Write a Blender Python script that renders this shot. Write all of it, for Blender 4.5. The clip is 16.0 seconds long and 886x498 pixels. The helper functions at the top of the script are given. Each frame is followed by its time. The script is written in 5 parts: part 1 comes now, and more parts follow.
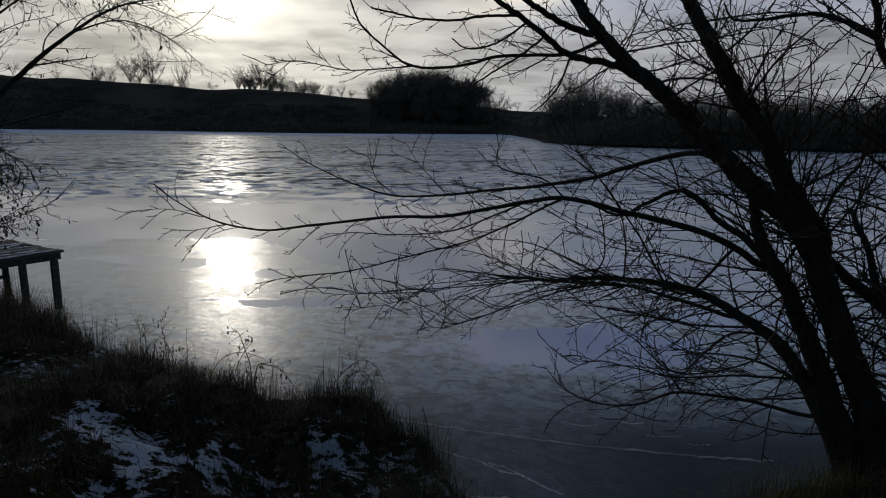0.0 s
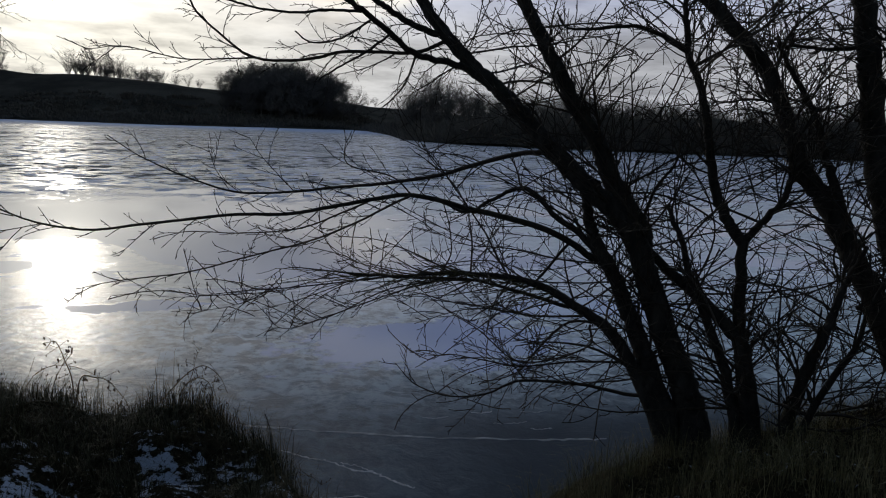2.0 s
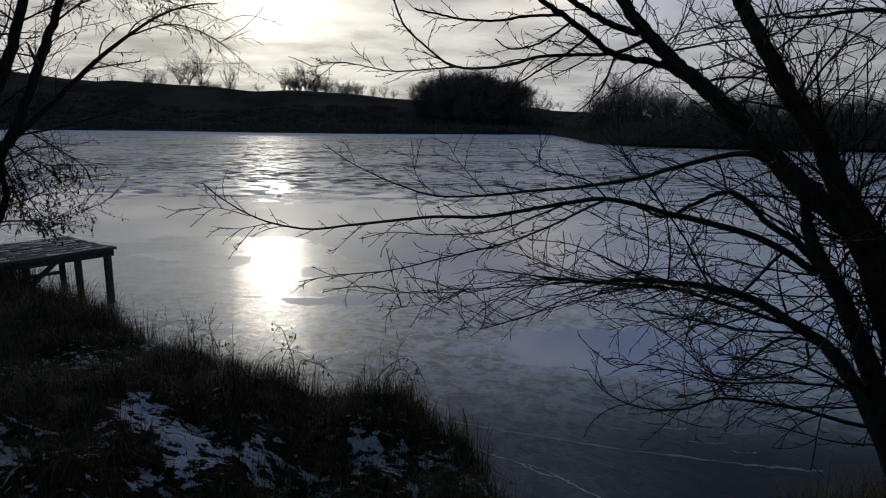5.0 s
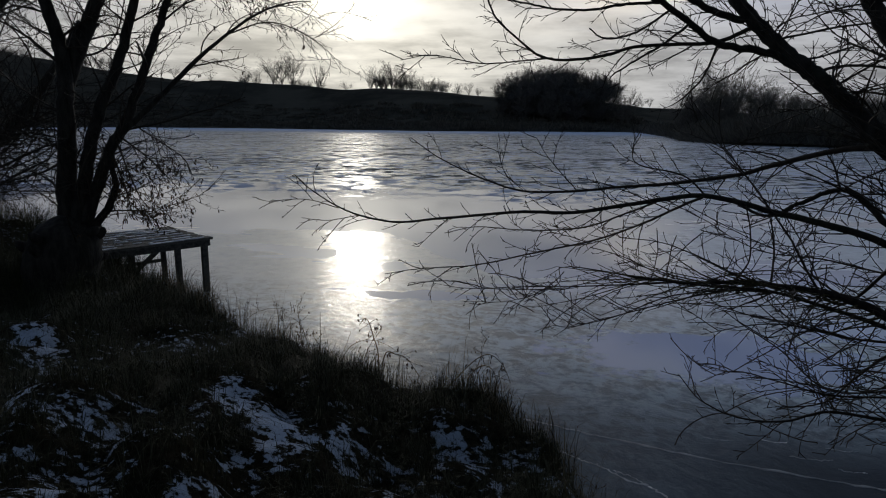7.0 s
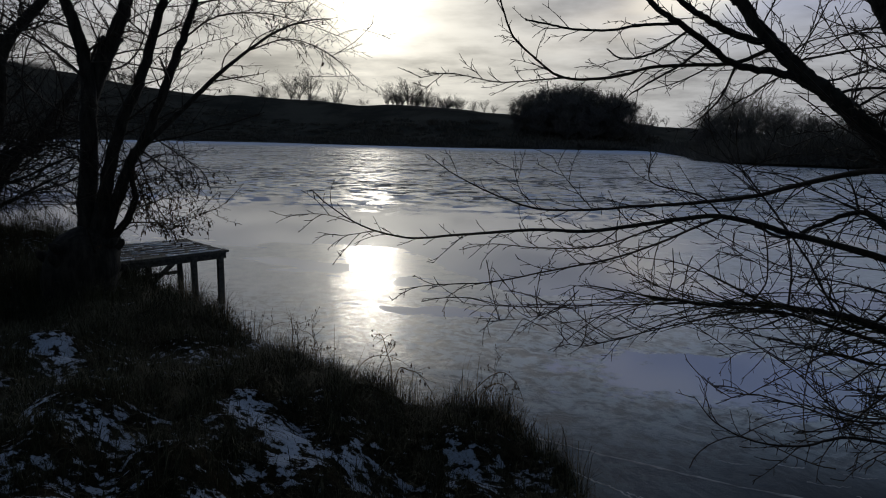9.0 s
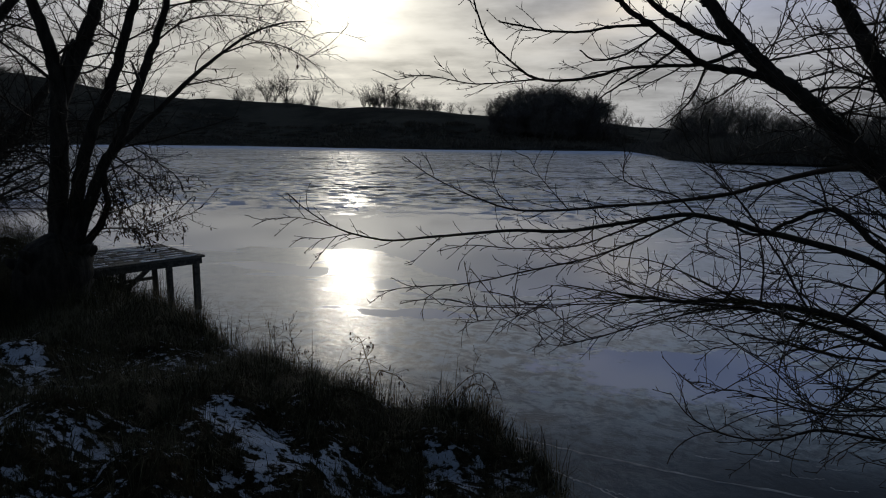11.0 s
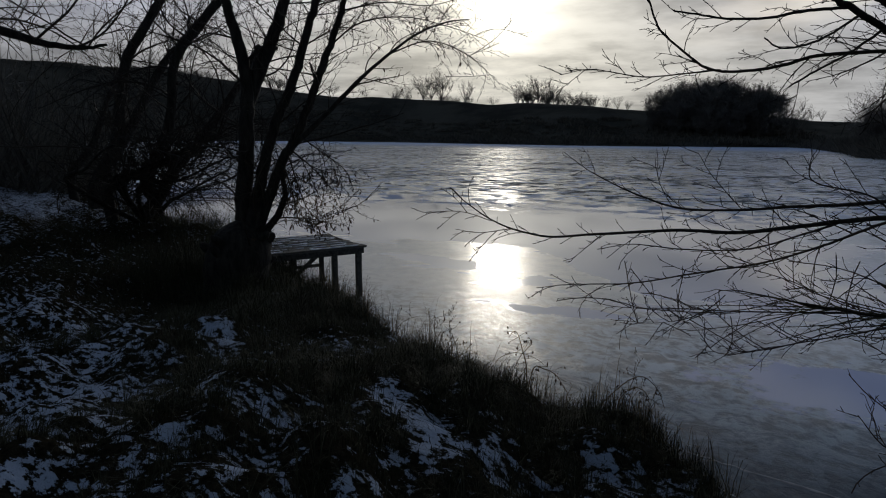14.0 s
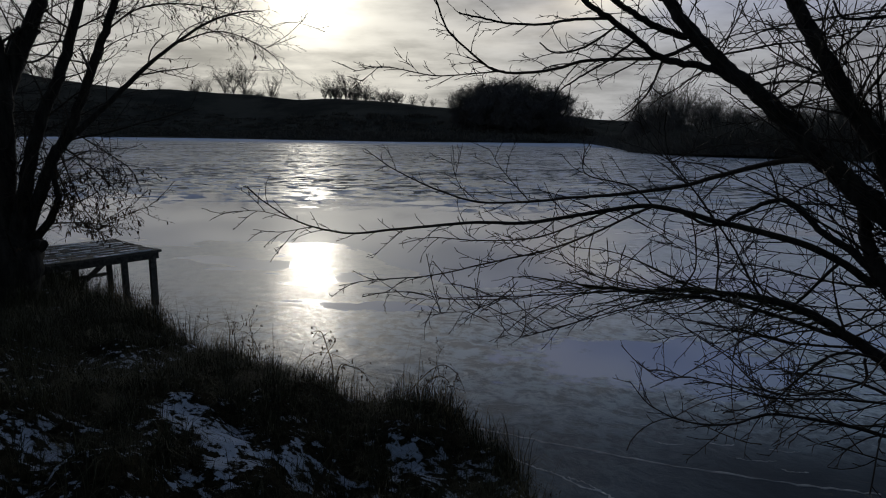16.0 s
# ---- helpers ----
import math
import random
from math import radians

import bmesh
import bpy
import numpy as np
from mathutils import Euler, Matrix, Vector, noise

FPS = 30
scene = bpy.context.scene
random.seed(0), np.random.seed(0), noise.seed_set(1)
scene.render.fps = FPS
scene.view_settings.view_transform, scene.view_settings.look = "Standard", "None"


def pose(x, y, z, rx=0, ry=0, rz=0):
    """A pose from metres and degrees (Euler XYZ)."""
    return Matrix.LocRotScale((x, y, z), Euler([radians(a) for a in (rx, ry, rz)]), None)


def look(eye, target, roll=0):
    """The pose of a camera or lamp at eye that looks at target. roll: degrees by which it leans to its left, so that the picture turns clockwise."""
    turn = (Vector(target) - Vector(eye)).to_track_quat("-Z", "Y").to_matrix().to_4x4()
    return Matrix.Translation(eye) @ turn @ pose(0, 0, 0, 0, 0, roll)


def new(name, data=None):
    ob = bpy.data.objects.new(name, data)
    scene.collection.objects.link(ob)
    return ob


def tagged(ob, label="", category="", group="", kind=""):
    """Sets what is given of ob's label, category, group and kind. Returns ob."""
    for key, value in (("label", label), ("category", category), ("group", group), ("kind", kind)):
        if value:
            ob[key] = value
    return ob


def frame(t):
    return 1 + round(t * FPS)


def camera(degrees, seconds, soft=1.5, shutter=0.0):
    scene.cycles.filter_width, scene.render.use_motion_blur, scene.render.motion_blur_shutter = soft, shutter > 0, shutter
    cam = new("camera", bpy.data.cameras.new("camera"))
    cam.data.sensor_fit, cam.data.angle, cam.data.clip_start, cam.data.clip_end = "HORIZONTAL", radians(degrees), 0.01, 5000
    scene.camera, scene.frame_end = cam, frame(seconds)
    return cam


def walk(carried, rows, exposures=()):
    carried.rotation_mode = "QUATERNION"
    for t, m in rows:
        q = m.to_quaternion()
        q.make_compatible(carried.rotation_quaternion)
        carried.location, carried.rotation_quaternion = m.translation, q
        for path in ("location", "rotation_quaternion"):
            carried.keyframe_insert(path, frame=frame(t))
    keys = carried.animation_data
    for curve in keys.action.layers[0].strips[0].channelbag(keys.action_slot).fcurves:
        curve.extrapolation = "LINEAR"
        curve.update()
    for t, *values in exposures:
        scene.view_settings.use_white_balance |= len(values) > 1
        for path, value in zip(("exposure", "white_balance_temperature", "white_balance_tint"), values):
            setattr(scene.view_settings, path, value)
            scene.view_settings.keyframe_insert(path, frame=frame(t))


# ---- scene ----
cam = camera(67.9, 16.0, soft=1.1)
PATH = [
    (0, (0.000, 0.000, 2.663), (-0.000, 1.965, 2.291), 0.64),
    (0.5, (0.019, 0.006, 2.661), (0.106, 1.968, 2.285), 0.81),
    (1, (0.037, 0.004, 2.665), (0.228, 1.957, 2.279), 1.11),
    (1.5, (0.066, 0.013, 2.667), (0.378, 1.951, 2.285), 1.74),
    (2, (0.088, 0.007, 2.669), (0.509, 1.926, 2.296), 2.08),
    (2.5, (0.107, -0.005, 2.675), (0.611, 1.895, 2.304), 2.21),
    (3, (0.123, -0.023, 2.682), (0.667, 1.863, 2.299), 1.98),
    (3.5, (0.106, -0.023, 2.673), (0.576, 1.881, 2.283), 1.56),
    (4, (0.071, -0.014, 2.669), (0.368, 1.926, 2.284), 1.26),
    (4.5, (0.022, -0.014, 2.669), (0.073, 1.948, 2.285), 0.83),
    (5, (-0.004, -0.012, 2.663), (-0.127, 1.949, 2.291), 0.54),
    (7.5, (-0.050, 0.051, 2.627), (-0.421, 1.979, 2.246), 0.49),
    (8, (-0.048, 0.045, 2.630), (-0.411, 1.976, 2.256), 0.67),
    (8.5, (-0.056, 0.044, 2.630), (-0.462, 1.968, 2.262), 0.65),
    (9, (-0.056, 0.032, 2.635), (-0.465, 1.961, 2.301), 1.15),
    (9.5, (-0.046, 0.028, 2.635), (-0.415, 1.967, 2.312), 1.05),
    (12, (-0.043, 0.030, 2.638), (-0.388, 1.972, 2.307), 0.62),
    (12.5, (-0.049, 0.013, 2.640), (-0.450, 1.945, 2.312), 0.60),
    (13, (-0.069, 0.007, 2.640), (-0.606, 1.905, 2.311), 0.50),
    (13.5, (-0.095, -0.014, 2.638), (-0.803, 1.826, 2.300), 0.26),
    (14, (-0.118, -0.010, 2.630), (-0.892, 1.802, 2.287), 0.48),
    (14.5, (-0.098, -0.009, 2.636), (-0.781, 1.840, 2.299), 0.63),
    (15, (-0.074, 0.013, 2.630), (-0.577, 1.918, 2.283), 0.50),
    (15.5, (-0.056, 0.031, 2.631), (-0.433, 1.964, 2.286), 0.80),
    (16, (-0.036, 0.036, 2.635), (-0.271, 1.991, 2.286), 0.72),
]
EXPOSURES = [(0, 0.0), (0.6, 0.18), (1, 0.22), (2, 0.45), (2.5, 0.6), (3, 0.8), (3.5, 0.85), (4, 0.7), (4.5, 0.5), (5, 0.15), (7.5, 0.12), (8.5, 0.12), (9.5, -0.12), (12, -0.1), (13, -0.03), (14, -0.05), (15.5, -0.12), (16, -0.12)]
walk(cam, [(t, look(eye, target, roll)) for t, eye, target, roll in PATH], EXPOSURES)

# ---- body ----
# ---- light and sky ----
SUN_TURN, SUN_UP = radians(18.3), radians(11.6)
SUN = Vector((-math.sin(SUN_TURN) * math.cos(SUN_UP), math.cos(SUN_TURN) * math.cos(SUN_UP), math.sin(SUN_UP)))
lamp = bpy.data.lights.new("sun", "SUN")
lamp.energy, lamp.angle, lamp.color = 0.17, radians(3.6), (1.0, 0.93, 0.80)
sun = new("sun", lamp)
sun.matrix_world = look(SUN * 50, (0, 0, 0))


class Nodes:
    """Short-hand for node trees."""

    def __init__(self, tree):
        self.tree = tree

    def add(self, kind, **values):
        node = self.tree.nodes.new(kind)
        for key, value in values.items():
            if key in node.inputs:
                if hasattr(value, "is_output"):
                    self.tree.links.new(value, node.inputs[key])
                else:
                    node.inputs[key].default_value = value
        return node

    def math(self, operation, a, b=0.0, clamp=False):
        node = self.tree.nodes.new("ShaderNodeMath")
        node.operation, node.use_clamp = operation, clamp
        for n, value in enumerate((a, b)):
            if hasattr(value, "is_output"):
                self.tree.links.new(value, node.inputs[n])
            else:
                node.inputs[n].default_value = value
        return node.outputs[0]

    def vmath(self, operation, a, b=(0, 0, 0), out="Vector"):
        node = self.tree.nodes.new("ShaderNodeVectorMath")
        node.operation = operation
        for n, value in enumerate((a, b)):
            if hasattr(value, "is_output"):
                self.tree.links.new(value, node.inputs[n])
            else:
                node.inputs[n].default_value = value
        return node.outputs[out]

    def noise(self, vector, scale, detail=4.0, rough=0.55, out="Fac", lacunarity=2.0):
        node = self.tree.nodes.new("ShaderNodeTexNoise")
        if vector is not None:
            self.tree.links.new(vector, node.inputs["Vector"])
        node.inputs["Scale"].default_value = scale
        node.inputs["Detail"].default_value = detail
        node.inputs["Roughness"].default_value = rough
        node.inputs["Lacunarity"].default_value = lacunarity
        return node.outputs[out]

    def ramp(self, value, low, high, a=0.0, b=1.0):
        node = self.tree.nodes.new("ShaderNodeMapRange")
        node.interpolation_type = "SMOOTHSTEP"
        self.tree.links.new(value, node.inputs[0])
        for n, v in enumerate((low, high, a, b)):
            if hasattr(v, "is_output"):
                self.tree.links.new(v, node.inputs[n + 1])
            else:
                node.inputs[n + 1].default_value = v
        return node.outputs[0]

    def mix(self, factor, a, b, blend="MIX"):
        node = self.tree.nodes.new("ShaderNodeMix")
        node.data_type, node.blend_type = "RGBA", blend
        for n, value in ((0, factor), (6, a), (7, b)):
            if hasattr(value, "is_output"):
                self.tree.links.new(value, node.inputs[n])
            else:
                node.inputs[n].default_value = (*value, 1.0) if isinstance(value, tuple) and len(value) == 3 else value
        return node.outputs[2]

    def link(self, a, b):
        self.tree.links.new(a, b)


def make_sky():
    world = bpy.data.worlds.new("winter_sky")
    world.use_nodes = True
    scene.world = world
    world.node_tree.nodes.clear()
    n = Nodes(world.node_tree)
    sky = n.add("ShaderNodeTexSky")
    sky.sky_type, sky.sun_disc = "NISHITA", False
    sky.sun_elevation, sky.sun_rotation = SUN_UP, -SUN_TURN
    sky.air_density, sky.dust_density, sky.ozone_density = 1.0, 1.5, 1.0
    way = n.add("ShaderNodeTexCoord").outputs["Generated"]
    split = n.add("ShaderNodeSeparateXYZ", Vector=way)
    up = n.math("MAXIMUM", split.outputs[2], 0.0)
    # a flat deck of cloud seen from below
    flat = n.math("ADD", up, 0.10)
    u = n.math("DIVIDE", split.outputs[0], flat)
    v = n.math("DIVIDE", split.outputs[1], flat)
    deck = n.add("ShaderNodeCombineXYZ", X=u, Y=v).outputs[0]
    big = n.noise(deck, 0.55, 5.0, 0.55)
    fine = n.noise(deck, 1.9, 6.0, 0.6)
    toward = n.vmath("DOT_PRODUCT", way, tuple(SUN), out="Value")
    toward = n.math("MAXIMUM", toward, 0.0)
    near = n.math("POWER", toward, 55.0)
    wide = n.math("POWER", toward, 8.0)
    core = n.math("POWER", toward, 500.0)
    # brightness of the cloud: thick parts are grey, thin parts bright, more so towards the sun
    thick = n.ramp(n.math("ADD", n.math("MULTIPLY", big, 0.6), n.math("MULTIPLY", fine, 0.4)), 0.38, 0.66)
    thin = n.math("SUBTRACT", 1.0, n.math("MULTIPLY", thick, 0.52))
    glow = n.math("ADD", n.math("MULTIPLY", near, 3.0), n.math("MULTIPLY", wide, 3.3))
    glow = n.math("ADD", glow, n.math("MULTIPLY", core, 18.0))
    # the east, away from the low sun, is already dusky
    dusk = n.ramp(n.vmath("DOT_PRODUCT", way, tuple(SUN), out="Value"), -0.15, 0.60, 0.36, 1.0)
    dusk = n.math("MULTIPLY", dusk, n.ramp(up, 0.32, 0.75, 1.0, 0.5))
    level = n.math("MULTIPLY", n.math("ADD", glow, n.math("MULTIPLY", dusk, 4.6)), thin)
    cool = n.mix(n.ramp(up, 0.08, 0.34), (0.82, 0.84, 0.90), (0.46, 0.62, 1.24))
    tint = n.mix(n.math("POWER", toward, 10.0), cool, (1.0, 0.95, 0.82))
    cloud = n.vmath("SCALE", tint)
    scale = cloud.node
    n.link(level, scale.inputs["Scale"])
    # gaps of blue sky away from the sun
    broken = n.math("ADD", n.noise(deck, 0.42, 4.0, 0.5), n.ramp(up, 0.22, 0.60, 0.0, 0.30))
    broken = n.math("ADD", broken, n.ramp(toward, 0.80, 0.45, 0.0, 0.10))
    gap = n.ramp(broken, 0.50, 0.64)
    gap = n.math("MULTIPLY", gap, n.ramp(toward, 0.985, 0.88))
    gap = n.math("MULTIPLY", gap, n.ramp(up, 0.09, 0.22))
    blue = n.vmath("SCALE", sky.outputs[0])
    n.link(n.math("MULTIPLY", dusk, 1.3), blue.node.inputs["Scale"])
    both = n.mix(n.math("MULTIPLY", gap, 0.85), cloud, blue)
    shade = n.add("ShaderNodeBackground", Color=both, Strength=0.1)
    out = n.add("ShaderNodeOutputWorld")
    n.link(shade.outputs[0], out.inputs[0])


make_sky()


# ---- materials ----
def material(name):
    made = bpy.data.materials.new(name)
    made.use_nodes = True
    n = Nodes(made.node_tree)
    n.bsdf = made.node_tree.nodes["Principled BSDF"]
    n.place = n.add("ShaderNodeTexCoord").outputs["Object"]
    n.made = made
    return n


def finish(n, colour, rough=0.8, height=None, strength=0.4, distance=0.01, specular=0.3):
    for key, value in (("Base Color", colour), ("Roughness", rough), ("Specular IOR Level", specular)):
        if hasattr(value, "is_output"):
            n.link(value, n.bsdf.inputs[key])
        else:
            n.bsdf.inputs[key].default_value = (*value, 1.0) if isinstance(value, tuple) else value
    if height is not None:
        bump = n.add("ShaderNodeBump", Height=height, Strength=strength, Distance=distance)
        n.link(bump.outputs[0], n.bsdf.inputs["Normal"])
    return n.made


def bark(name, dark, light, scale=14.0):
    n = material(name)
    stretched = n.vmath("MULTIPLY", n.place, (1.0, 1.0, 0.22))
    ridges = n.noise(stretched, scale, 6.0, 0.65)
    stains = n.noise(n.place, 1.6, 4.0)
    colour = n.mix(n.ramp(ridges, 0.3, 0.75), dark, light)
    colour = n.mix(n.math("MULTIPLY", n.ramp(stains, 0.55, 0.75), 0.5), colour, (0.055, 0.062, 0.035))
    return finish(n, colour, 0.85, ridges, 0.9, 0.02, 0.2)


def plain(name, dark, light, scale, rough=0.8, strength=0.3, specular=0.25):
    n = material(name)
    grain = n.noise(n.place, scale, 5.0, 0.6)
    tone = n.add("ShaderNodeObjectInfo").outputs["Random"]
    value = n.math("ADD", n.math("MULTIPLY", grain, 0.75), n.math("MULTIPLY", tone, 0.25))
    return finish(n, n.mix(n.ramp(value, 0.25, 0.75), dark, light), rough, grain, strength, 0.01, specular)


def blades(name, dark, light):
    """Thin stalks and leaves, each strand of its own tone."""
    n = material(name)
    tone = n.add("ShaderNodeNewGeometry").outputs["Random Per Island"]
    patch = n.noise(n.place, 1.3, 3.0)
    value = n.math("ADD", n.math("MULTIPLY", tone, 0.6), n.math("MULTIPLY", patch, 0.4))
    return finish(n, n.mix(n.ramp(value, 0.15, 0.85), dark, light), 0.75, None, specular=0.2)


BARK = bark("willow_bark", (0.014, 0.012, 0.010), (0.060, 0.052, 0.042))
TWIG = plain("twig_bark", (0.020, 0.016, 0.012), (0.060, 0.045, 0.030), 30.0, 0.7)
YELLOW_TWIG = plain("yellow_twig_bark", (0.040, 0.035, 0.014), (0.10, 0.085, 0.030), 30.0, 0.7)
# colours lifted well above the near bark to paint in the pale far veil
HAZED_BARK = plain("hazed_twigs", (0.09, 0.085, 0.078), (0.19, 0.175, 0.155), 0.4)
HAZED_BRUSH = blades("hazed_brush", (0.08, 0.075, 0.065), (0.20, 0.18, 0.145))
DRY = blades("dry_grass", (0.030, 0.025, 0.015), (0.20, 0.155, 0.08))
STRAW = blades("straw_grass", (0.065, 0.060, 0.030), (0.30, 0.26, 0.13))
GREEN = blades("winter_grass", (0.020, 0.022, 0.011), (0.078, 0.075, 0.038))
DEAD_LEAF = blades("dead_leaves", (0.030, 0.020, 0.012), (0.09, 0.055, 0.028))
WOOD = plain("weathered_wood", (0.045, 0.040, 0.035), (0.17, 0.155, 0.135), 22.0, 0.85, 0.6)


def make_ground_material():
    n = material("bank_soil_and_snow")
    far = n.ramp(n.vmath("LENGTH", n.place, out="Value"), 20.0, 60.0)
    grain = n.noise(n.place, 26.0, 5.0, 0.65)
    clods = n.noise(n.place, 5.0, 4.0, 0.6)
    litter = n.mix(n.ramp(grain, 0.3, 0.7), (0.010, 0.009, 0.006), (0.045, 0.036, 0.022))
    litter = n.mix(n.math("MULTIPLY", n.ramp(clods, 0.45, 0.7), 0.6), litter, (0.014, 0.015, 0.008))
    snow = n.add("ShaderNodeAttribute")
    snow.attribute_name = "snow"
    cover = n.math("ADD", snow.outputs["Fac"], n.math("MULTIPLY", n.math("SUBTRACT", grain, 0.5), 1.5))
    cover = n.math("ADD", cover, n.math("MULTIPLY", n.math("SUBTRACT", n.noise(n.place, 60.0, 3.0), 0.5), 0.5))
    cover = n.math("ADD", cover, n.math("MULTIPLY", n.math("SUBTRACT", n.noise(n.vmath("MULTIPLY", n.place, (0.75, 1.25, 1.0)), 14.0, 5.0, 0.68), 0.5), 3.8))
    mask = n.ramp(cover, 0.44, 0.60)
    white = n.mix(n.noise(n.place, 9.0, 4.0), (0.42, 0.47, 0.56), (0.62, 0.68, 0.78))
    near = n.mix(mask, litter, white)
    # far field tone lifted too, painting in the veil over the hills
    field = n.mix(n.ramp(n.noise(n.place, 0.06, 6.0, 0.6), 0.35, 0.65), (0.055, 0.053, 0.045), (0.115, 0.108, 0.088))
    colour = n.mix(far, near, field)
    height = n.math("ADD", n.math("MULTIPLY", grain, 0.6), n.math("MULTIPLY", mask, 0.5))
    return finish(n, colour, 0.9, height, 0.8, 0.03, 0.0)


SOIL = make_ground_material()


def make_ice_material():
    n = material("lake_ice")
    p = n.place
    split = n.add("ShaderNodeSeparateXYZ", Vector=p)
    x, y = split.outputs[0], split.outputs[1]
    fray = n.math("SUBTRACT", n.noise(p, 4.5, 4.0, 0.6), 0.5)
    slow = n.math("SUBTRACT", n.noise(p, 0.30, 4.0, 0.55), 0.5)
    quick = n.math("SUBTRACT", n.noise(p, 1.3, 5.0, 0.6), 0.5)

    def times(a, b):
        return n.math("MULTIPLY", a, b)

    def plus(*values):
        total = values[0]
        for v in values[1:]:
            total = n.math("ADD", total, v)
        return total

    def sheet(cx, cy, rx, ry, ragged=2.2):
        """A pool of refrozen ice with a ragged outline."""
        u = n.math("DIVIDE", n.math("SUBTRACT", x, cx), rx)
        v = n.math("DIVIDE", n.math("SUBTRACT", y, cy), ry)
        away = n.math("SQRT", plus(times(u, u), times(v, v)))
        return n.ramp(plus(away, times(quick, ragged), times(fray, 1.0), times(slow, 1.2)), 1.05, 0.72)

    # the broad polished sheet between the frosted near ice and the patchy far ice
    bend = times(n.math("MINIMUM", n.math("MAXIMUM", n.math("ADD", x, 4.2), 0.0), 3.0), 1.25)
    near_edge = plus(y, bend, times(slow, 2.2), times(quick, 0.7), times(fray, 0.35))
    far_edge = plus(y, times(slow, 9.0), times(quick, 3.5))
    polished = times(times(n.ramp(near_edge, 14.8, 14.95), n.ramp(far_edge, 26.0, 24.5)), n.ramp(plus(x, times(slow, 6.0)), 3.5, 0.5))
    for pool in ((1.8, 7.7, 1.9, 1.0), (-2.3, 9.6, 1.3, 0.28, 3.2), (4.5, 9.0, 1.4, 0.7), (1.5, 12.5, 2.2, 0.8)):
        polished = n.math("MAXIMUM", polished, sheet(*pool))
    islands = n.ramp(n.noise(n.vmath("MULTIPLY", p, (0.5, 1.0, 1.0)), 0.45, 5.0, 0.55), 0.53, 0.55)
    polished = n.math("MAXIMUM", polished, times(islands, times(n.ramp(y, 9.0, 12.0), n.ramp(y, 27.0, 22.0))))
    # patchy snow-ice farther out
    beyond = n.ramp(plus(y, times(slow, 6.0)), 23.5, 29.0)
    spread = times(n.math("SUBTRACT", n.noise(n.vmath("MULTIPLY", p, (0.7, 1.0, 1.0)), 0.16, 4.0, 0.6), 0.5), 0.45)
    dark_patch = times(n.ramp(plus(n.noise(n.vmath("MULTIPLY", p, (0.62, 0.9, 1.0)), 1.6, 5.0, 0.65), spread), 0.515, 0.555), beyond)
    white_patch = times(n.ramp(n.noise(n.vmath("MULTIPLY", p, (0.8, 0.8, 1.0)), 1.2, 5.0, 0.65), 0.51, 0.54), n.ramp(plus(y, times(slow, 6.0)), 20.0, 28.0))
    white_patch = times(white_patch, n.math("SUBTRACT", 1.0, times(dark_patch, 0.9)))
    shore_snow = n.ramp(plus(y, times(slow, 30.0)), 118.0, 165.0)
    frost = n.noise(p, 3.2, 6.0, 0.65)
    fine = n.noise(p, 26.0, 5.0, 0.6)
    swirl = n.vmath("ADD", p, n.vmath("MULTIPLY", n.noise(p, 1.1, 3.0, 0.5, out="Color"), (0.9, 0.9, 0.0)))
    turned = n.add("ShaderNodeVectorRotate", Vector=swirl, Angle=0.45)
    waves = n.noise(n.vmath("MULTIPLY", turned.outputs[0], (0.75, 1.0, 1.0)), 9.0, 6.0, 0.68)
    # dark smooth ice by the shore; the x weight paints in the willows' dark reflection
    shaded_shore_ice = times(n.ramp(plus(y, times(x, 0.05), times(quick, 0.25), times(fray, 0.2)), 6.4, 5.2), n.ramp(x, 0.6, 2.0, 0.45, 1.0))
    # base darkened nearer the bank, painting in the weaker reflection of a steep view
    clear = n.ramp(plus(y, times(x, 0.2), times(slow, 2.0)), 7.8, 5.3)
    frosting = n.math("ADD", times(frost, 0.55), times(waves, 0.45))
    frosted = n.mix(n.ramp(frosting, 0.42, 0.58), (0.065, 0.105, 0.135), (0.46, 0.58, 0.66))
    # beyond 8 m the frost takes a painted sky glow: cream sunward, blue away
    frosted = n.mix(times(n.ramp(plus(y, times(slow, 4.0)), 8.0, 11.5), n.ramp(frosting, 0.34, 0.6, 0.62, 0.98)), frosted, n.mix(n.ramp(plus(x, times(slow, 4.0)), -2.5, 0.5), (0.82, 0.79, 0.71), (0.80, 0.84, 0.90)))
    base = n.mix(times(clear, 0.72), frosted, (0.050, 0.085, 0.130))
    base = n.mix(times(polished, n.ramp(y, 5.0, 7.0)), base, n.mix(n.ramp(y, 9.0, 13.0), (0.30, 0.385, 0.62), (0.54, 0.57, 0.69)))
    base = n.mix(times(dark_patch, 0.9), base, (0.055, 0.068, 0.075))
    base = n.mix(times(white_patch, 0.9), base, (0.72, 0.78, 0.92))
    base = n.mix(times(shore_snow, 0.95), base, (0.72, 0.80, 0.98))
    base = n.mix(times(shaded_shore_ice, 0.95), base, (0.016, 0.030, 0.048))
    glassy = polished
    rough = n.add("ShaderNodeMix", Factor=glassy, A=n.ramp(frost, 0.3, 0.75, 0.34, 0.52), B=0.035).outputs[0]
    matt = n.math("MAXIMUM", n.math("MAXIMUM", times(white_patch, 0.85), shore_snow), dark_patch)
    rough = n.add("ShaderNodeMix", Factor=matt, A=rough, B=0.9).outputs[0]
    relief = plus(times(waves, 0.9), times(fine, 0.30), times(frost, 0.45))
    calm = n.math("SUBTRACT", 1.0, times(n.math("MAXIMUM", glassy, times(shaded_shore_ice, 0.6)), 0.96))
    strength = times(calm, plus(times(clear, 0.25), 0.20))
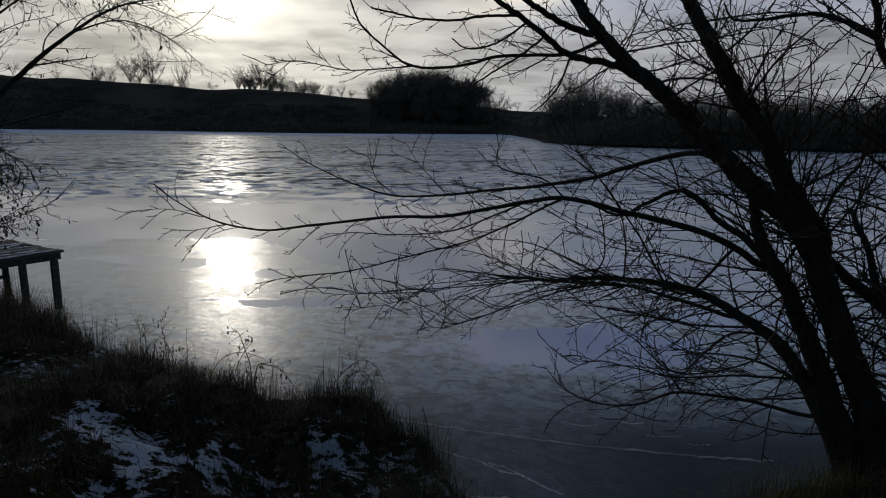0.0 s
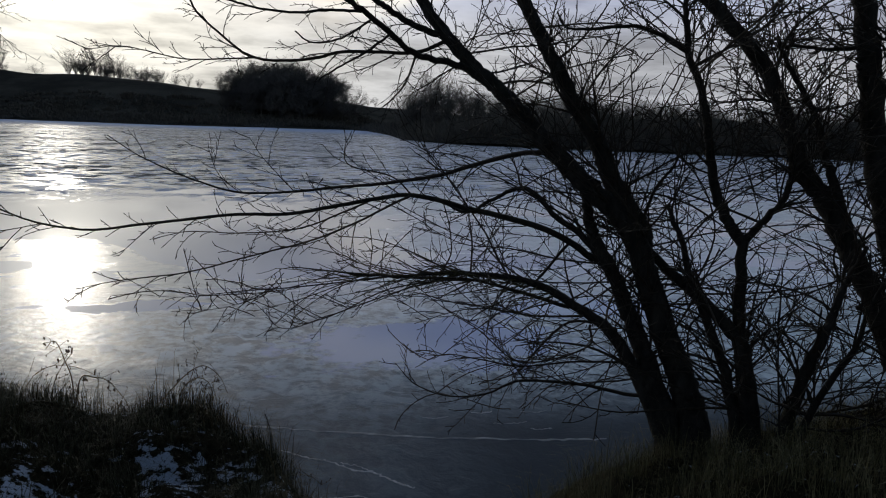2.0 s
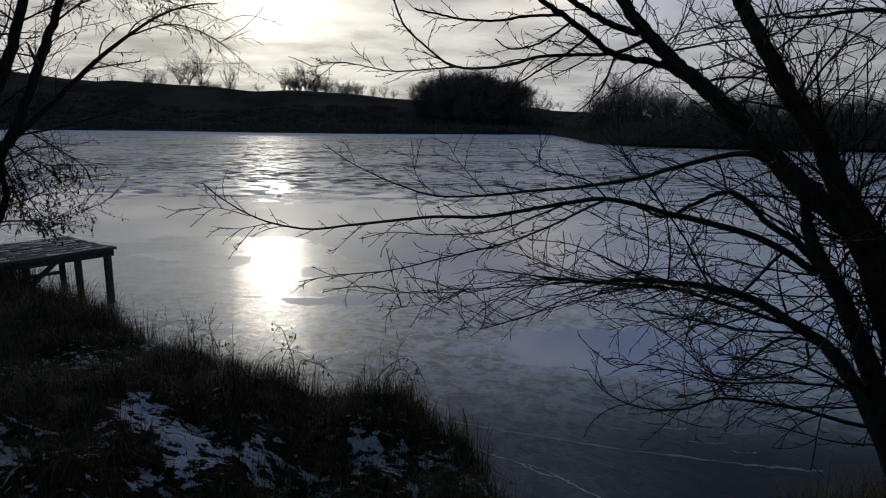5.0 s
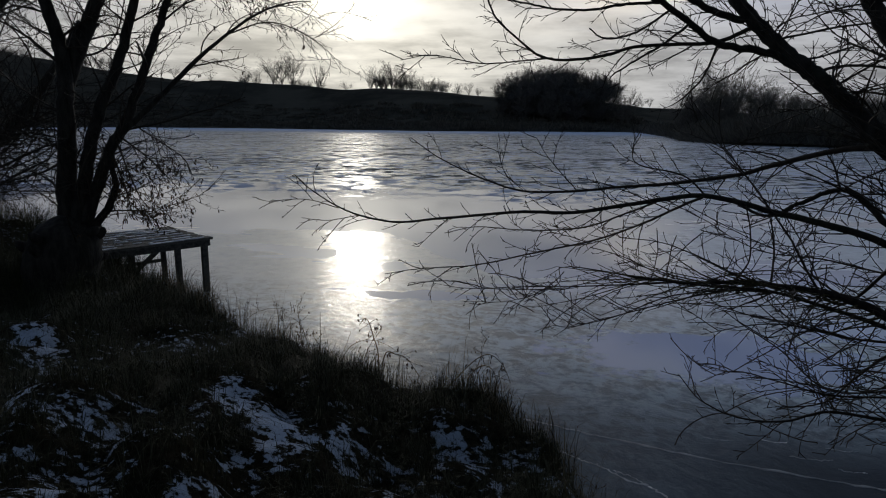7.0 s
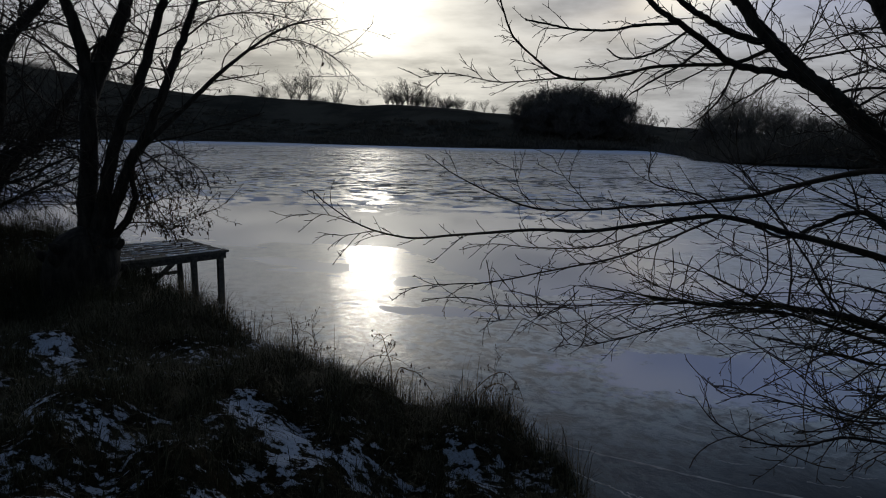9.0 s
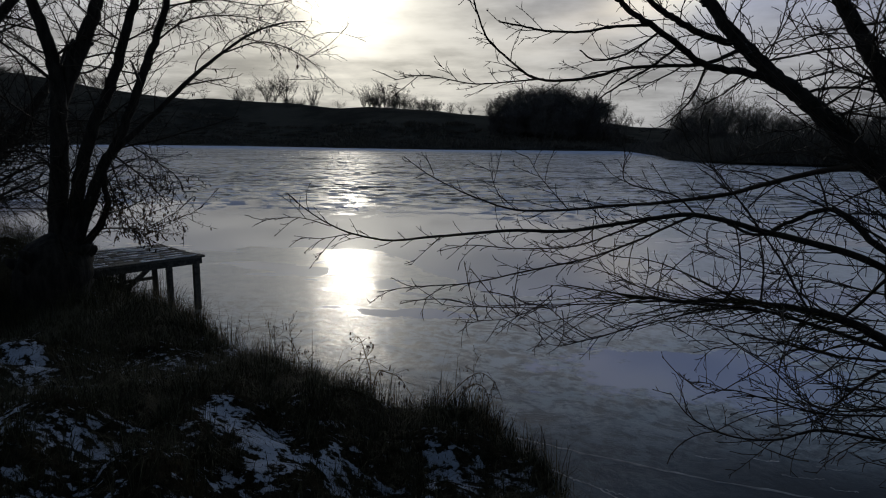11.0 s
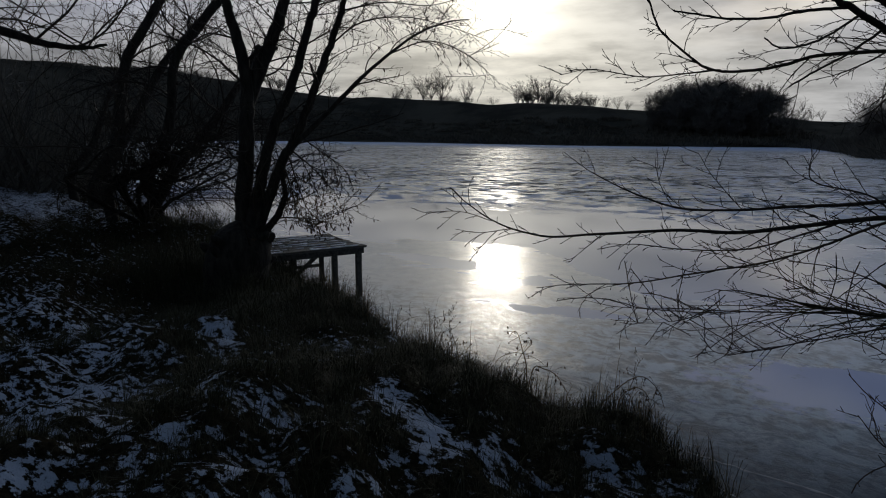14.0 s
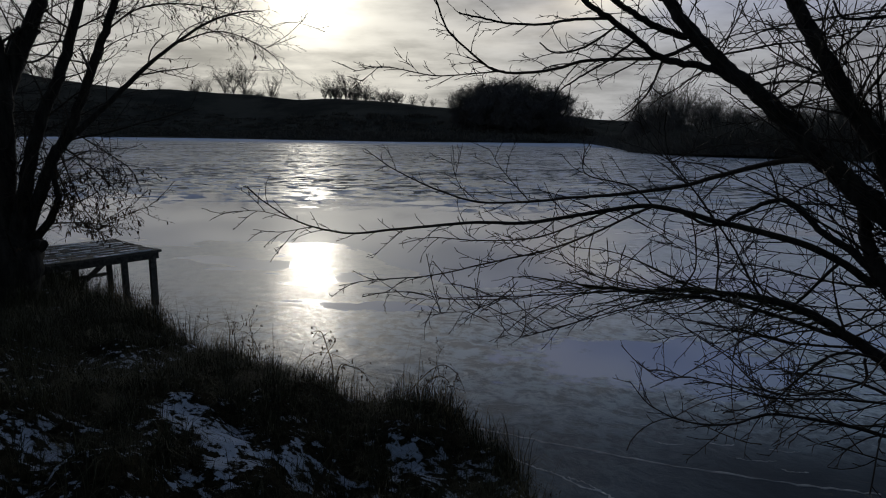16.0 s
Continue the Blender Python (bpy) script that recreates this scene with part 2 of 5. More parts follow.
    # a thin skin of refrozen melt over the frost
    skin = n.add("ShaderNodeBump", Height=relief, Strength=strength, Distance=0.03)
    n.link(skin.outputs[0], n.bsdf.inputs["Coat Normal"])
    n.link(n.ramp(n.math("MULTIPLY", n.math("SUBTRACT", 1.0, glassy), times(n.ramp(waves, 0.35, 0.65, 0.35, 1.0), times(n.math("SUBTRACT", 1.0, matt), n.math("SUBTRACT", 1.0, times(clear, 0.9))))), 0.0, 1.0, 0.0, 0.5), n.bsdf.inputs["Coat Weight"])
    n.bsdf.inputs["Coat Roughness"].default_value = 0.13
    n.bsdf.inputs["Coat IOR"].default_value = 1.31
    gloss = n.math("SUBTRACT", 0.5, plus(times(matt, 0.48), times(shaded_shore_ice, 0.15), times(clear, 0.22), times(times(polished, n.ramp(y, 9.0, 13.0)), 0.33)))
    n.bsdf.inputs["IOR"].default_value = 1.31
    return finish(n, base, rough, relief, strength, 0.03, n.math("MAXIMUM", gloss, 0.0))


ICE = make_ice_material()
CRACK = plain("frost_line", (0.16, 0.18, 0.20), (0.66, 0.69, 0.72), 7.0, 0.6)
SNOW = plain("thin_snow", (0.60, 0.63, 0.68), (0.80, 0.82, 0.86), 12.0, 0.8)


# ---- mesh helpers ----
class Build:
    """Collects vertices and faces for one mesh."""

    def __init__(self):
        self.verts, self.faces = [], []

    def tube(self, points, radii, sides, tip=True):
        start = len(self.verts)
        last = None
        for i, p in enumerate(points):
            a = points[max(i - 1, 0)]
            b = points[min(i + 1, len(points) - 1)]
            d = (b - a).normalized()
            side = d.orthogonal().normalized() if last is None else (last - d * last.dot(d)).normalized()
            last = side
            other = d.cross(side)
            r = radii[i]
            for s in range(sides):
                w = 2 * math.pi * s / sides
                self.verts.append(p + (side * math.cos(w) + other * math.sin(w)) * r)
        for i in range(len(points) - 1):
            for s in range(sides):
                a, b = start + i * sides + s, start + i * sides + (s + 1) % sides
                self.faces.append((a, b, b + sides, a + sides))
        if tip:
            self.faces.append(tuple(start + (len(points) - 1) * sides + s for s in range(sides)))

    def strip(self, points, widths, across):
        start = len(self.verts)
        for p, w in zip(points, widths):
            self.verts.append(p - across * w)
            self.verts.append(p + across * w)
        for i in range(len(points) - 1):
            a = start + 2 * i
            self.faces.append((a, a + 1, a + 3, a + 2))

    def box(self, m, size):
        start = len(self.verts)
        x, y, z = (s / 2 for s in size)
        c = min(x, y, z) * 0.18
        for sx, sy, sz in ((-1, -1, -1), (1, -1, -1), (1, 1, -1), (-1, 1, -1), (-1, -1, 1), (1, -1, 1), (1, 1, 1), (-1, 1, 1)):
            for dx, dy, dz in ((c, 0, 0), (0, c, 0), (0, 0, c)):
                self.verts.append(m @ Vector((sx * (x - dx), sy * (y - dy), sz * (z - dz))))
        hull = bmesh.new()
        for v in self.verts[start:]:
            hull.verts.new(v)
        bmesh.ops.convex_hull(hull, input=hull.verts)
        hull.verts.index_update()
        del self.verts[start:]
        self.verts.extend(v.co.copy() for v in hull.verts)
        self.faces.extend(tuple(start + v.index for v in f.verts) for f in hull.faces)
        hull.free()

    def mesh(self, name, stuff, smooth=True):
        data = bpy.data.meshes.new(name)
        data.from_pydata([tuple(v) for v in self.verts], [], self.faces)
        data.materials.append(stuff)
        if smooth:
            data.polygons.foreach_set("use_smooth", [True] * len(data.polygons))
        data.update()
        return data


def part(name, build, stuff, parent, label="", kind="", smooth=True):
    ob = new(name, build.mesh(name, stuff, smooth))
    ob.parent = parent
    return tagged(ob, label=label, kind=kind)


def thing(name, label, category, at=(0, 0, 0), group="", kind=""):
    ob = new(name)
    ob.location = at
    ob.empty_display_size = 0.2
    return tagged(ob, label, category, group, kind)


def quads_mesh(name, verts, stuff, label, category):
    """One object of many strips; verts: strips x points x 2 x 3."""
    count, points = verts.shape[:2]
    one = np.array([[2 * k, 2 * k + 1, 2 * k + 3, 2 * k + 2] for k in range(points - 1)])
    loops = ((np.arange(count) * points * 2)[:, None, None] + one[None]).reshape(-1)
    data = bpy.data.meshes.new(name)
    data.vertices.add(count * points * 2)
    data.vertices.foreach_set("co", verts.reshape(-1))
    data.loops.add(len(loops))
    data.loops.foreach_set("vertex_index", loops)
    data.polygons.add(count * (points - 1))
    data.polygons.foreach_set("loop_start", np.arange(count * (points - 1)) * 4)
    data.materials.append(stuff)
    data.update(calc_edges=True)
    data.validate()
    return tagged(new(name, data), label, category, kind="stuff")


def curve(points, steps):
    """A smooth line through the points."""
    p = [Vector(v) for v in points]
    p = [p[0] * 2 - p[1]] + p + [p[-1] * 2 - p[-2]]
    line = []
    for i in range(1, len(p) - 2):
        for s in range(steps):
            t = s / steps
            a, b, c, d = p[i - 1], p[i], p[i + 1], p[i + 2]
            line.append(0.5 * (2 * b + (c - a) * t + (2 * a - 5 * b + 4 * c - d) * t * t + (3 * b - a - 3 * c + d) * t ** 3))
    line.append(p[-2])
    return line


def wander(rng, start, way, length, steps, lift, crook):
    """A twig's line: a steady bend, a little unsteadiness, and a lift or droop."""
    line, d, p = [start], way.normalized(), start.copy()
    bend = Vector((rng.gauss(0, crook), rng.gauss(0, crook), rng.gauss(0, crook) + lift))
    for i in range(steps):
        d = (d + bend + Vector((rng.gauss(0, crook), rng.gauss(0, crook), rng.gauss(0, crook))) * 0.55).normalized()
        p = p + d * (length / steps)
        line.append(p)
    return line


def twigs(build, rng, line, radii, length, gap, level, lift=0.05, start=0.2, spread=0.8, low=0.0022):
    """Side twigs along a line, with twigs of their own: long and sparse first, then shorter and closer."""
    total, at, side = 0.0, rng.uniform(0.2, 1.0) * gap, rng.uniform(0, 6.28)
    full = sum((line[i + 1] - line[i]).length for i in range(len(line) - 1))
    for i in range(len(line) - 1):
        a, b = line[i], line[i + 1]
        step = (b - a).length
        while at < total + step:
            f = at / full
            if f >= start:
                t = (at - total) / step
                p, d = a.lerp(b, t), (b - a).normalized()
                r = radii[i] * (1 - t) + radii[i + 1] * t
                side += 2.4 + rng.uniform(-0.9, 0.9)
                u = d.orthogonal().normalized()
                out = u * math.cos(side) + d.cross(u) * math.sin(side)
                way = d + out * spread * rng.uniform(0.5, 1.9)
                reach = length * (0.25 + rng.random() ** 1.4 * 1.0) * (1.0 - 0.5 * f)
                own = max(low, min(r * 0.62, 0.0155 * reach))
                steps = 3 if level == 0 else max(4, min(9, int(reach / 0.09)))
                twig = wander(rng, p, way, reach, steps, lift, 0.105)
                rr = [max(low * 0.6, own * (1 - 0.75 * k / steps)) for k in range(steps + 1)]
                build.tube(twig, rr, 3)
                if level > 0 and reach > 0.10:
                    twigs(build, rng, twig, rr, reach * 0.45, max(0.05, gap * (0.9 if level > 1 else 1.35)), level - 1, lift, 0.22, spread, low)
            at += gap * rng.uniform(0.5, 1.6) * (0.8 + 0.7 * f)
        total += step


def boughs(build, rng, line, radii, count, reach, rise, low, thick=1.0):
    """Longer side branches of middling thickness, springing anywhere along the upper part of a line."""
    for k in range(count):
        i = rng.randrange(int(len(line) * 0.2), len(line) - 1)
        turn = rng.uniform(0, 6.283)
        way = Vector((math.cos(turn), math.sin(turn) * 0.8, rise + rng.gauss(0, 0.35)))
        long = reach * rng.uniform(0.55, 1.25)
        steps = max(6, int(long / 0.11))
        own = min(radii[i] * 0.5, 0.0065 * thick * rng.uniform(0.7, 1.4) * max(1.0, long))
        bough = wander(rng, line[i], way, long, steps, 0.012, 0.085)
        rr = [max(low, own * (1 - 0.7 * q / steps)) for q in range(steps + 1)]
        build.tube(bough, rr, 5)
        twigs(build, rng, bough, rr, long * 0.34, 0.075 * max(1.0, low / 0.0036), 1, 0.02, 0.12, 0.75, low)


def tree_maker(tree, rng, sides=9, length=0.55, gap=0.10, level=2, lift=0.05, twig_stuff=None, low=0.0032, spread=0.8, taper=(0.8, 1.0)):
    """Two functions that put a stem or a limb, with its twigs, under the tree."""

    def grow(name, points, r0, r1, twig_start, twig_length, twig_gap, side=0, shoots=0, reach=1.3):
        line = curve(points, 6)
        n = len(line) - 1
        line = [p + Vector((rng.gauss(0, 1), rng.gauss(0, 1), rng.gauss(0, 1))) * min(0.006, r1 * 0.25) for p in line]
        power, end = taper if r0 > 0.045 else (0.8, 1.0)
        radii = [(r0 + (r1 * end - r0) * (i / n) ** power) * rng.uniform(0.98, 1.02) for i in range(n + 1)]
        radii = [r * 0.95 for r in radii] if r0 > 0.03 else [r * 0.85 for r in radii]
        b = Build()
        b.tube(line, radii, sides if r0 > 0.03 else 6)
        if r0 > 0.06:  # knots and stubs of lost branches
            for k in range(int(n / 7)):
                i = rng.randrange(2, n)
                out = Vector((rng.gauss(0, 1), rng.gauss(0, 1), rng.gauss(0, 0.5))).normalized()
                b.tube([line[i], line[i] + out * (radii[i] * 1.15), line[i] + out * (radii[i] * 1.5)], [radii[i] * 0.5, radii[i] * 0.35, radii[i] * 0.15], 6)
        ob = part(name, b, BARK if r0 > 0.03 else TWIG, tree)
        fine = Build()
        twigs(fine, rng, line, radii, twig_length, twig_gap, level, lift, twig_start, spread, low)
        boughs(fine, rng, line, radii, side, reach, 0.35, low)
        boughs(fine, rng, line, radii, shoots, reach * 0.85, 2.6, low, 0.8)
        if fine.faces:
            part("twig_spray", fine, twig_stuff or TWIG, ob, kind="stuff", smooth=False)
        return line

    def stem(points, r0, r1, side=0, shoots=0, reach=1.3, start=0.22, scale=1.0, thin=1.0):
        x, y, z = points[0]
        foot = land_at(x, y)
        if 0 < z - foot < 0.9:
            points = [(x, y, foot - 0.12)] + points
        return grow("stem", points, r0, r1, start, length * scale, gap * thin, side, shoots, reach)

    def limb(points, r0, r1, side=0, shoots=0, reach=0.7, start=0.12, scale=0.8, thin=1.0):
        return grow("limb", points, r0, r1, start, length * scale, gap * thin, side, shoots, reach)

    return stem, limb


# ---- the lie of the land ----
SHORE = [
    (-90, 66), (-58, 44), (-34, 27), (-21.5, 18.5), (-12, 12.6), (-7.6, 10.2), (-5.4, 8.3), (-4.2, 7.0), (-3.1, 6.0), (-2.3, 5.3),
    (-1.6, 4.8), (-1.1, 4.5), (-0.7, 4.45), (-0.15, 4.35), (0.28, 3.95), (0.58, 3.4), (0.72, 2.9), (0.82, 2.5), (0.97, 2.6), (1.1, 3.2),
    (1.5, 3.9), (2.2, 4.35), (2.9, 4.6), (4.0, 4.7), (5.5, 4.7), (8, 5.2), (20, 9), (48, 26), (75, 50), (70, 62),
    (67, 71), (53, 75), (39, 79.5), (27, 85), (20.5, 90), (18, 100), (18.5, 112), (20, 125), (20.5, 157), (17, 200),
    (5, 193), (-35, 176), (-70, 184), (-104, 196), (-135, 185), (-150, 150), (-150, 118), (-120, 92),
]


def shore_distance(x, y):
    """Distance from the water's edge, in metres; more than 0 on land."""
    best = np.full(x.shape, 1e9)
    inside = np.zeros(x.shape, bool)
    for (ax, ay), (bx, by) in zip(SHORE, SHORE[1:] + SHORE[:1]):
        ex, ey = bx - ax, by - ay
        t = np.clip(((x - ax) * ex + (y - ay) * ey) / (ex * ex + ey * ey), 0, 1)
        best = np.minimum(best, np.hypot(x - ax - t * ex, y - ay - t * ey))
        crosses = (ay > y) != (by > y)
        with np.errstate(divide="ignore", invalid="ignore"):
            inside ^= crosses & (x < ax + (y - ay) * ex / (ey if ey else 1e-9))
    return np.where(inside, -best, best)


def ease(t):
    t = np.clip(t, 0, 1)
    return t * t * (3 - 2 * t)


def rough_field(x, y, scale, seed):
    """Smooth noise from a few hundred waves, about -1 to 1."""
    r = np.random.RandomState(seed)
    total = np.zeros(x.shape)
    for k in range(14):
        a, f, p = r.uniform(0, 6.283), r.uniform(0.6, 1.7) / scale, r.uniform(0, 6.283)
        total += np.sin(6.283 * f * (x * math.cos(a) + y * math.sin(a)) + p + 0.8 * np.sin(6.283 * f * 0.61 * (y * math.cos(a) - x * math.sin(a)) + 2 * p))
    return total / 3.6


# tussocky mounds of the bank: x, y, radius, height
MOUNDS = [
    (-1.97, 4.10, 0.42, 0.06), (-1.25, 3.42, 0.30, 0.07), (-1.04, 3.62, 0.26, 0.05), (-2.07, 2.83, 0.30, 0.06), (-2.26, 1.90, 0.11, 0.06),
    (-1.97, 1.97, 0.10, 0.06), (-1.44, 2.08, 0.18, 0.05), (-3.29, 3.05, 0.24, 0.05), (-0.80, 2.98, 0.13, 0.05), (-0.05, 3.45, 0.22, 0.04),
    (-1.75, 3.45, 0.30, 0.05), (-2.75, 3.45, 0.28, 0.05), (-0.95, 2.30, 0.22, 0.05), (-2.75, 1.65, 0.14, 0.05), (-3.60, 5.00, 0.70, 0.06),
    (-0.45, 3.85, 0.25, 0.07),
]
# drifts of thin snow in the hollows between them: x, y, half-length, half-width, turn in degrees
DRIFTS = [
    (-1.63, 2.86, 0.15, 0.08, -35), (-1.36, 2.68, 0.20, 0.06, -40), (-1.03, 2.67, 0.17, 0.06, 10), (-0.82, 2.80, 0.08, 0.05, 0), (-3.53, 3.56, 0.14, 0.26, 20),
    (-2.47, 4.06, 0.26, 0.12, 15), (-2.05, 2.25, 0.22, 0.06, 10), (-3.79, 2.74, 0.28, 0.14, 35), (-3.15, 2.45, 0.28, 0.12, 20), (-2.08, 1.80, 0.10, 0.16, 5),
]
SMALL_DRIFTS = [
    (-2.44, 1.89, 0.10, 0.20, 10), (-3.14, 2.11, 0.24, 0.12, 30), (-1.52, 1.86, 0.16, 0.07, -10), (-2.33, 1.41, 0.24, 0.12, 20), (-1.28, 2.37, 0.14, 0.06, 5),
    (-1.00, 3.82, 0.10, 0.16, 50), (-1.02, 3.60, 0.12, 0.08, -50), (-0.72, 3.24, 0.26, 0.06, -50), (-0.50, 3.02, 0.12, 0.05, -50), (-0.34, 2.83, 0.11, 0.04, -60),
    (-0.42, 3.20, 0.06, 0.05, 0), (-0.04, 2.95, 0.08, 0.05, 0), (-0.96, 2.80, 0.12, 0.06, 10), (-5.40, 5.70, 0.40, 0.18, 60),
]


def snow_cover(x, y):
    d = shore_distance(x, y)
    open_side = ease((-x - 2.2) / 1.2) * ease((4.2 - y) / 1.2)
    cover = 0.22 + 0.17 * open_side + 0.12 * rough_field(x, y, 0.55, 3) + 0.12 * rough_field(x, y, 0.20, 4) + 0.10 * rough_field(x, y, 2.2, 5)
    for cx, cy, a, b, turn in DRIFTS + SMALL_DRIFTS:
        c, s = math.cos(radians(turn)), math.sin(radians(turn))
        u, v = (x - cx) * c + (y - cy) * s, (y - cy) * c - (x - cx) * s
        cover = cover + 0.36 * np.exp(-((u / a) ** 2 + (v / b) ** 2) * 0.8)
    for cx, cy, r, h in MOUNDS:
        cover = cover - 0.42 * np.exp(-((x - cx) ** 2 + (y - cy) ** 2) / (r * r))
    cover -= 0.28 * (1 - ease((d - 0.05) / 0.4))
    cover -= 0.35 * ease((x - 0.3) / 1.2) * ease((30 - y) / 10)
    cover += 0.34 * ease((-x - 9) / 6) * ease((d - 1.5) / 2)
    cover -= 0.20 * ease((y - 4.3) / 1.0) * ease((-x - 2.0) / 1.2) * ease((x + 12) / 3)
    return cover


def land(x, y):
    d = shore_distance(x, y)
    r = np.hypot(x, y)
    turn = np.degrees(np.arctan2(-x, y))
    left = ease((0.9 - x) / 1.0)
    near = left * (0.95 * ease(d / 0.75) + 0.38 * ease((d - 0.3) / 2.5)) + (1 - left) * (0.42 * ease(d / 0.7) + 0.85 * ease((d - 0.3) / 3.4))
    low = ease((-x - 2.5) / 3.5)
    near = near * (1 - low) + low * (0.42 * ease(d / 0.9) + 0.60 * ease((d - 0.2) / 4.5))
    bumps = 0.050 * rough_field(x, y, 0.75, 1) + 0.012 * rough_field(x, y, 0.26, 2) + 0.07 * rough_field(x, y, 2.8, 6)
    for cx, cy, wide, high in MOUNDS:
        bumps = bumps + high * np.exp(-((x - cx) ** 2 + (y - cy) ** 2) / (wide * wide))
    bumps = bumps + 0.34 * np.exp(-((x + 9.6) ** 2 + (y - 9.6) ** 2) / 2.6)
    near = near + bumps * ease(d / 0.5) * ease((40 - r) / 20)
    hill = np.interp(turn, [-180, -90, -60, -35, -20, -8, 0, 9, 18, 34, 46, 60, 90, 180], [3, 3, 4, 4, 3, 6, 9, 11.5, 14, 18, 25, 24, 18, 3])
    hill = hill * ease(d / 62) * ease((r - 60) / 60) + 0.6 * rough_field(x, y, 40, 7) * ease(d / 20) * ease((r - 60) / 60)
    hill = hill * (1 - 0.55 * ease((r - 420) / 700))
    height = np.where(d > 0, 0.02 + near + hill, np.maximum(-0.5, d * 0.5))
    return height


def land_at(x, y):
    return float(land(np.array([x], float), np.array([y], float))[0])


def make_ground():
    radii = [0.0, 0.35]
    while radii[-1] < 3200:
        radii.append(radii[-1] * (1.017 if radii[-1] < 12 else 1.05))
    turns = [a * 0.5 for a in range(-150, 161)]
    a = 80.0
    while a < 360 - 75 - 3:
        a += 3.0
        turns.append(a)
    turns = sorted(t for t in set(turns))
    c = np.radians(np.array(turns))
    rr = np.array(radii[1:])
    x = (-np.sin(c)[None, :] * rr[:, None]).ravel()
    y = (np.cos(c)[None, :] * rr[:, None]).ravel()
    x, y = np.r_[0.0, x], np.r_[0.0, y]
    z = land(x, y)
    k, m = len(turns), len(rr)
    faces = [(0, 1 + j, 1 + (j + 1) % k) for j in range(k)]
    for i in range(m - 1):
        for j in range(k):
            p, q = 1 + i * k + j, 1 + i * k + (j + 1) % k
            faces.append((p, p + k, q + k, q))
    data = bpy.data.meshes.new("ground")
    data.from_pydata(np.stack([x, y, z], 1).tolist(), [], faces)
    data.materials.append(SOIL)
    data.polygons.foreach_set("use_smooth", [True] * len(data.polygons))
    data.attributes.new("snow", "FLOAT", "POINT").data.foreach_set("value", snow_cover(x, y).astype(np.float32))
    data.update()
    tagged(new("ground", data), "dark winter bank and hills with patches of thin snow", "ground", kind="structure")


def make_ice():
    b = Build()
    radii, turns = [0.5], 180
    while radii[-1] < 420:
        radii.append(radii[-1] * 1.12)
    b.verts.append(Vector((0, 3, 0)))
    for r in radii:
        for j in range(turns):
            w = 2 * math.pi * j / turns
            b.verts.append(Vector((r * math.cos(w), 3 + r * math.sin(w), 0)))
    for j in range(turns):
        b.faces.append((0, 1 + j, 1 + (j + 1) % turns))
    for i in range(len(radii) - 1):
        for j in range(turns):
            p, q = 1 + i * turns + j, 1 + i * turns + (j + 1) % turns
            b.faces.append((p, p + turns, q + turns, q))
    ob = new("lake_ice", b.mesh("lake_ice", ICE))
    tagged(ob, "frozen lake, grey ice with polished and frosted patches", "ice", kind="structure")
    rng = random.Random(5)

    def crack(points, width):
        line = curve(points, 10)
        c = Build()
        line = [p + Vector((rng.gauss(0, 0.006), rng.gauss(0, 0.007), 0)) for p in line]
        for i, p in enumerate(line):
            q = line[min(i + 1, len(line) - 1)] - line[max(i - 1, 0)]
            s = Vector((-q.y, q.x, 0)).normalized() * width * rng.uniform(0.4, 1.3)
            c.verts += [p - s + Vector((0, 0, 0.001)), p + Vector((0, 0, 0.003 + width * 0.08)), p + s + Vector((0, 0, 0.001))]
            if i:
                k = 3 * i
                c.faces += [(k - 3, k - 2, k + 1, k), (k - 2, k - 1, k + 2, k + 1)]
        part("frost_ridge", c, CRACK, ob, "white frost along a crack in the ice")

    crack([(-0.75, 5.85, 0), (-0.5, 5.67, 0), (0.3, 5.42, 0), (1.25, 5.17, 0), (2.13, 5.01, 0), (2.7, 4.95, 0)], 0.015)
    crack([(-0.07, 5.13, 0), (0.13, 4.99, 0), (0.31, 4.89, 0), (0.47, 4.74, 0), (0.64, 4.67, 0), (0.79, 4.50, 0), (0.91, 4.41, 0)], 0.011)
    crack([(0.38, 4.86, 0), (0.50, 4.80, 0), (0.62, 4.70, 0)], 0.007)
    crack([(0.14, 4.40, 0), (0.28, 4.36, 0), (0.40, 4.37, 0), (0.52, 4.35, 0), (0.64, 4.25, 0)], 0.010)
    for x, y, w in ((1.30, 5.55, 0.12), (1.75, 5.60, 0.10), (1.95, 5.35, 0.16), (2.25, 5.55, 0.12), (2.2, 5.2, 0.10), (1.1, 5.9, 0.08)):
        crack([(x - w, y + 0.03, 0), (x, y, 0), (x + w, y + 0.02, 0)], 0.007)


make_ground()
make_ice()


# ---- willows on the near bank ----
def make_near_trees():
    willow = thing("willow_tree", "bare many-stemmed dark willow leaning over the ice", "tree", (2.95, 4.25, land_at(2.95, 4.25)))
    hold(willow, near_willow_stems, near_willow_low, near_willow_fan, near_willow_drooping, near_willow_high)
    willow = thing("willow_tree", "bare dark willow with two thick stems beside the inlet", "tree", (4.5, 3.5, land_at(4.5, 3.5)))
    hold(willow, second_willow_stems, second_willow_limbs)
    trunk = thing("willow_tree", "thick upright dark trunk with few branches on the bank", "tree", (4.15, 2.6, land_at(4.15, 2.6)))
    hold(trunk, third_willow)


def hold(tree, *makers):
    """Builds the parts in the world, then sets them under the tree's foot."""
    for maker in makers:
        maker(tree)
    back = Matrix.Translation(-tree.location)
    for child in tree.children:
        child.data.transform(back)
        for sub in child.children:
            sub.data.transform(back)


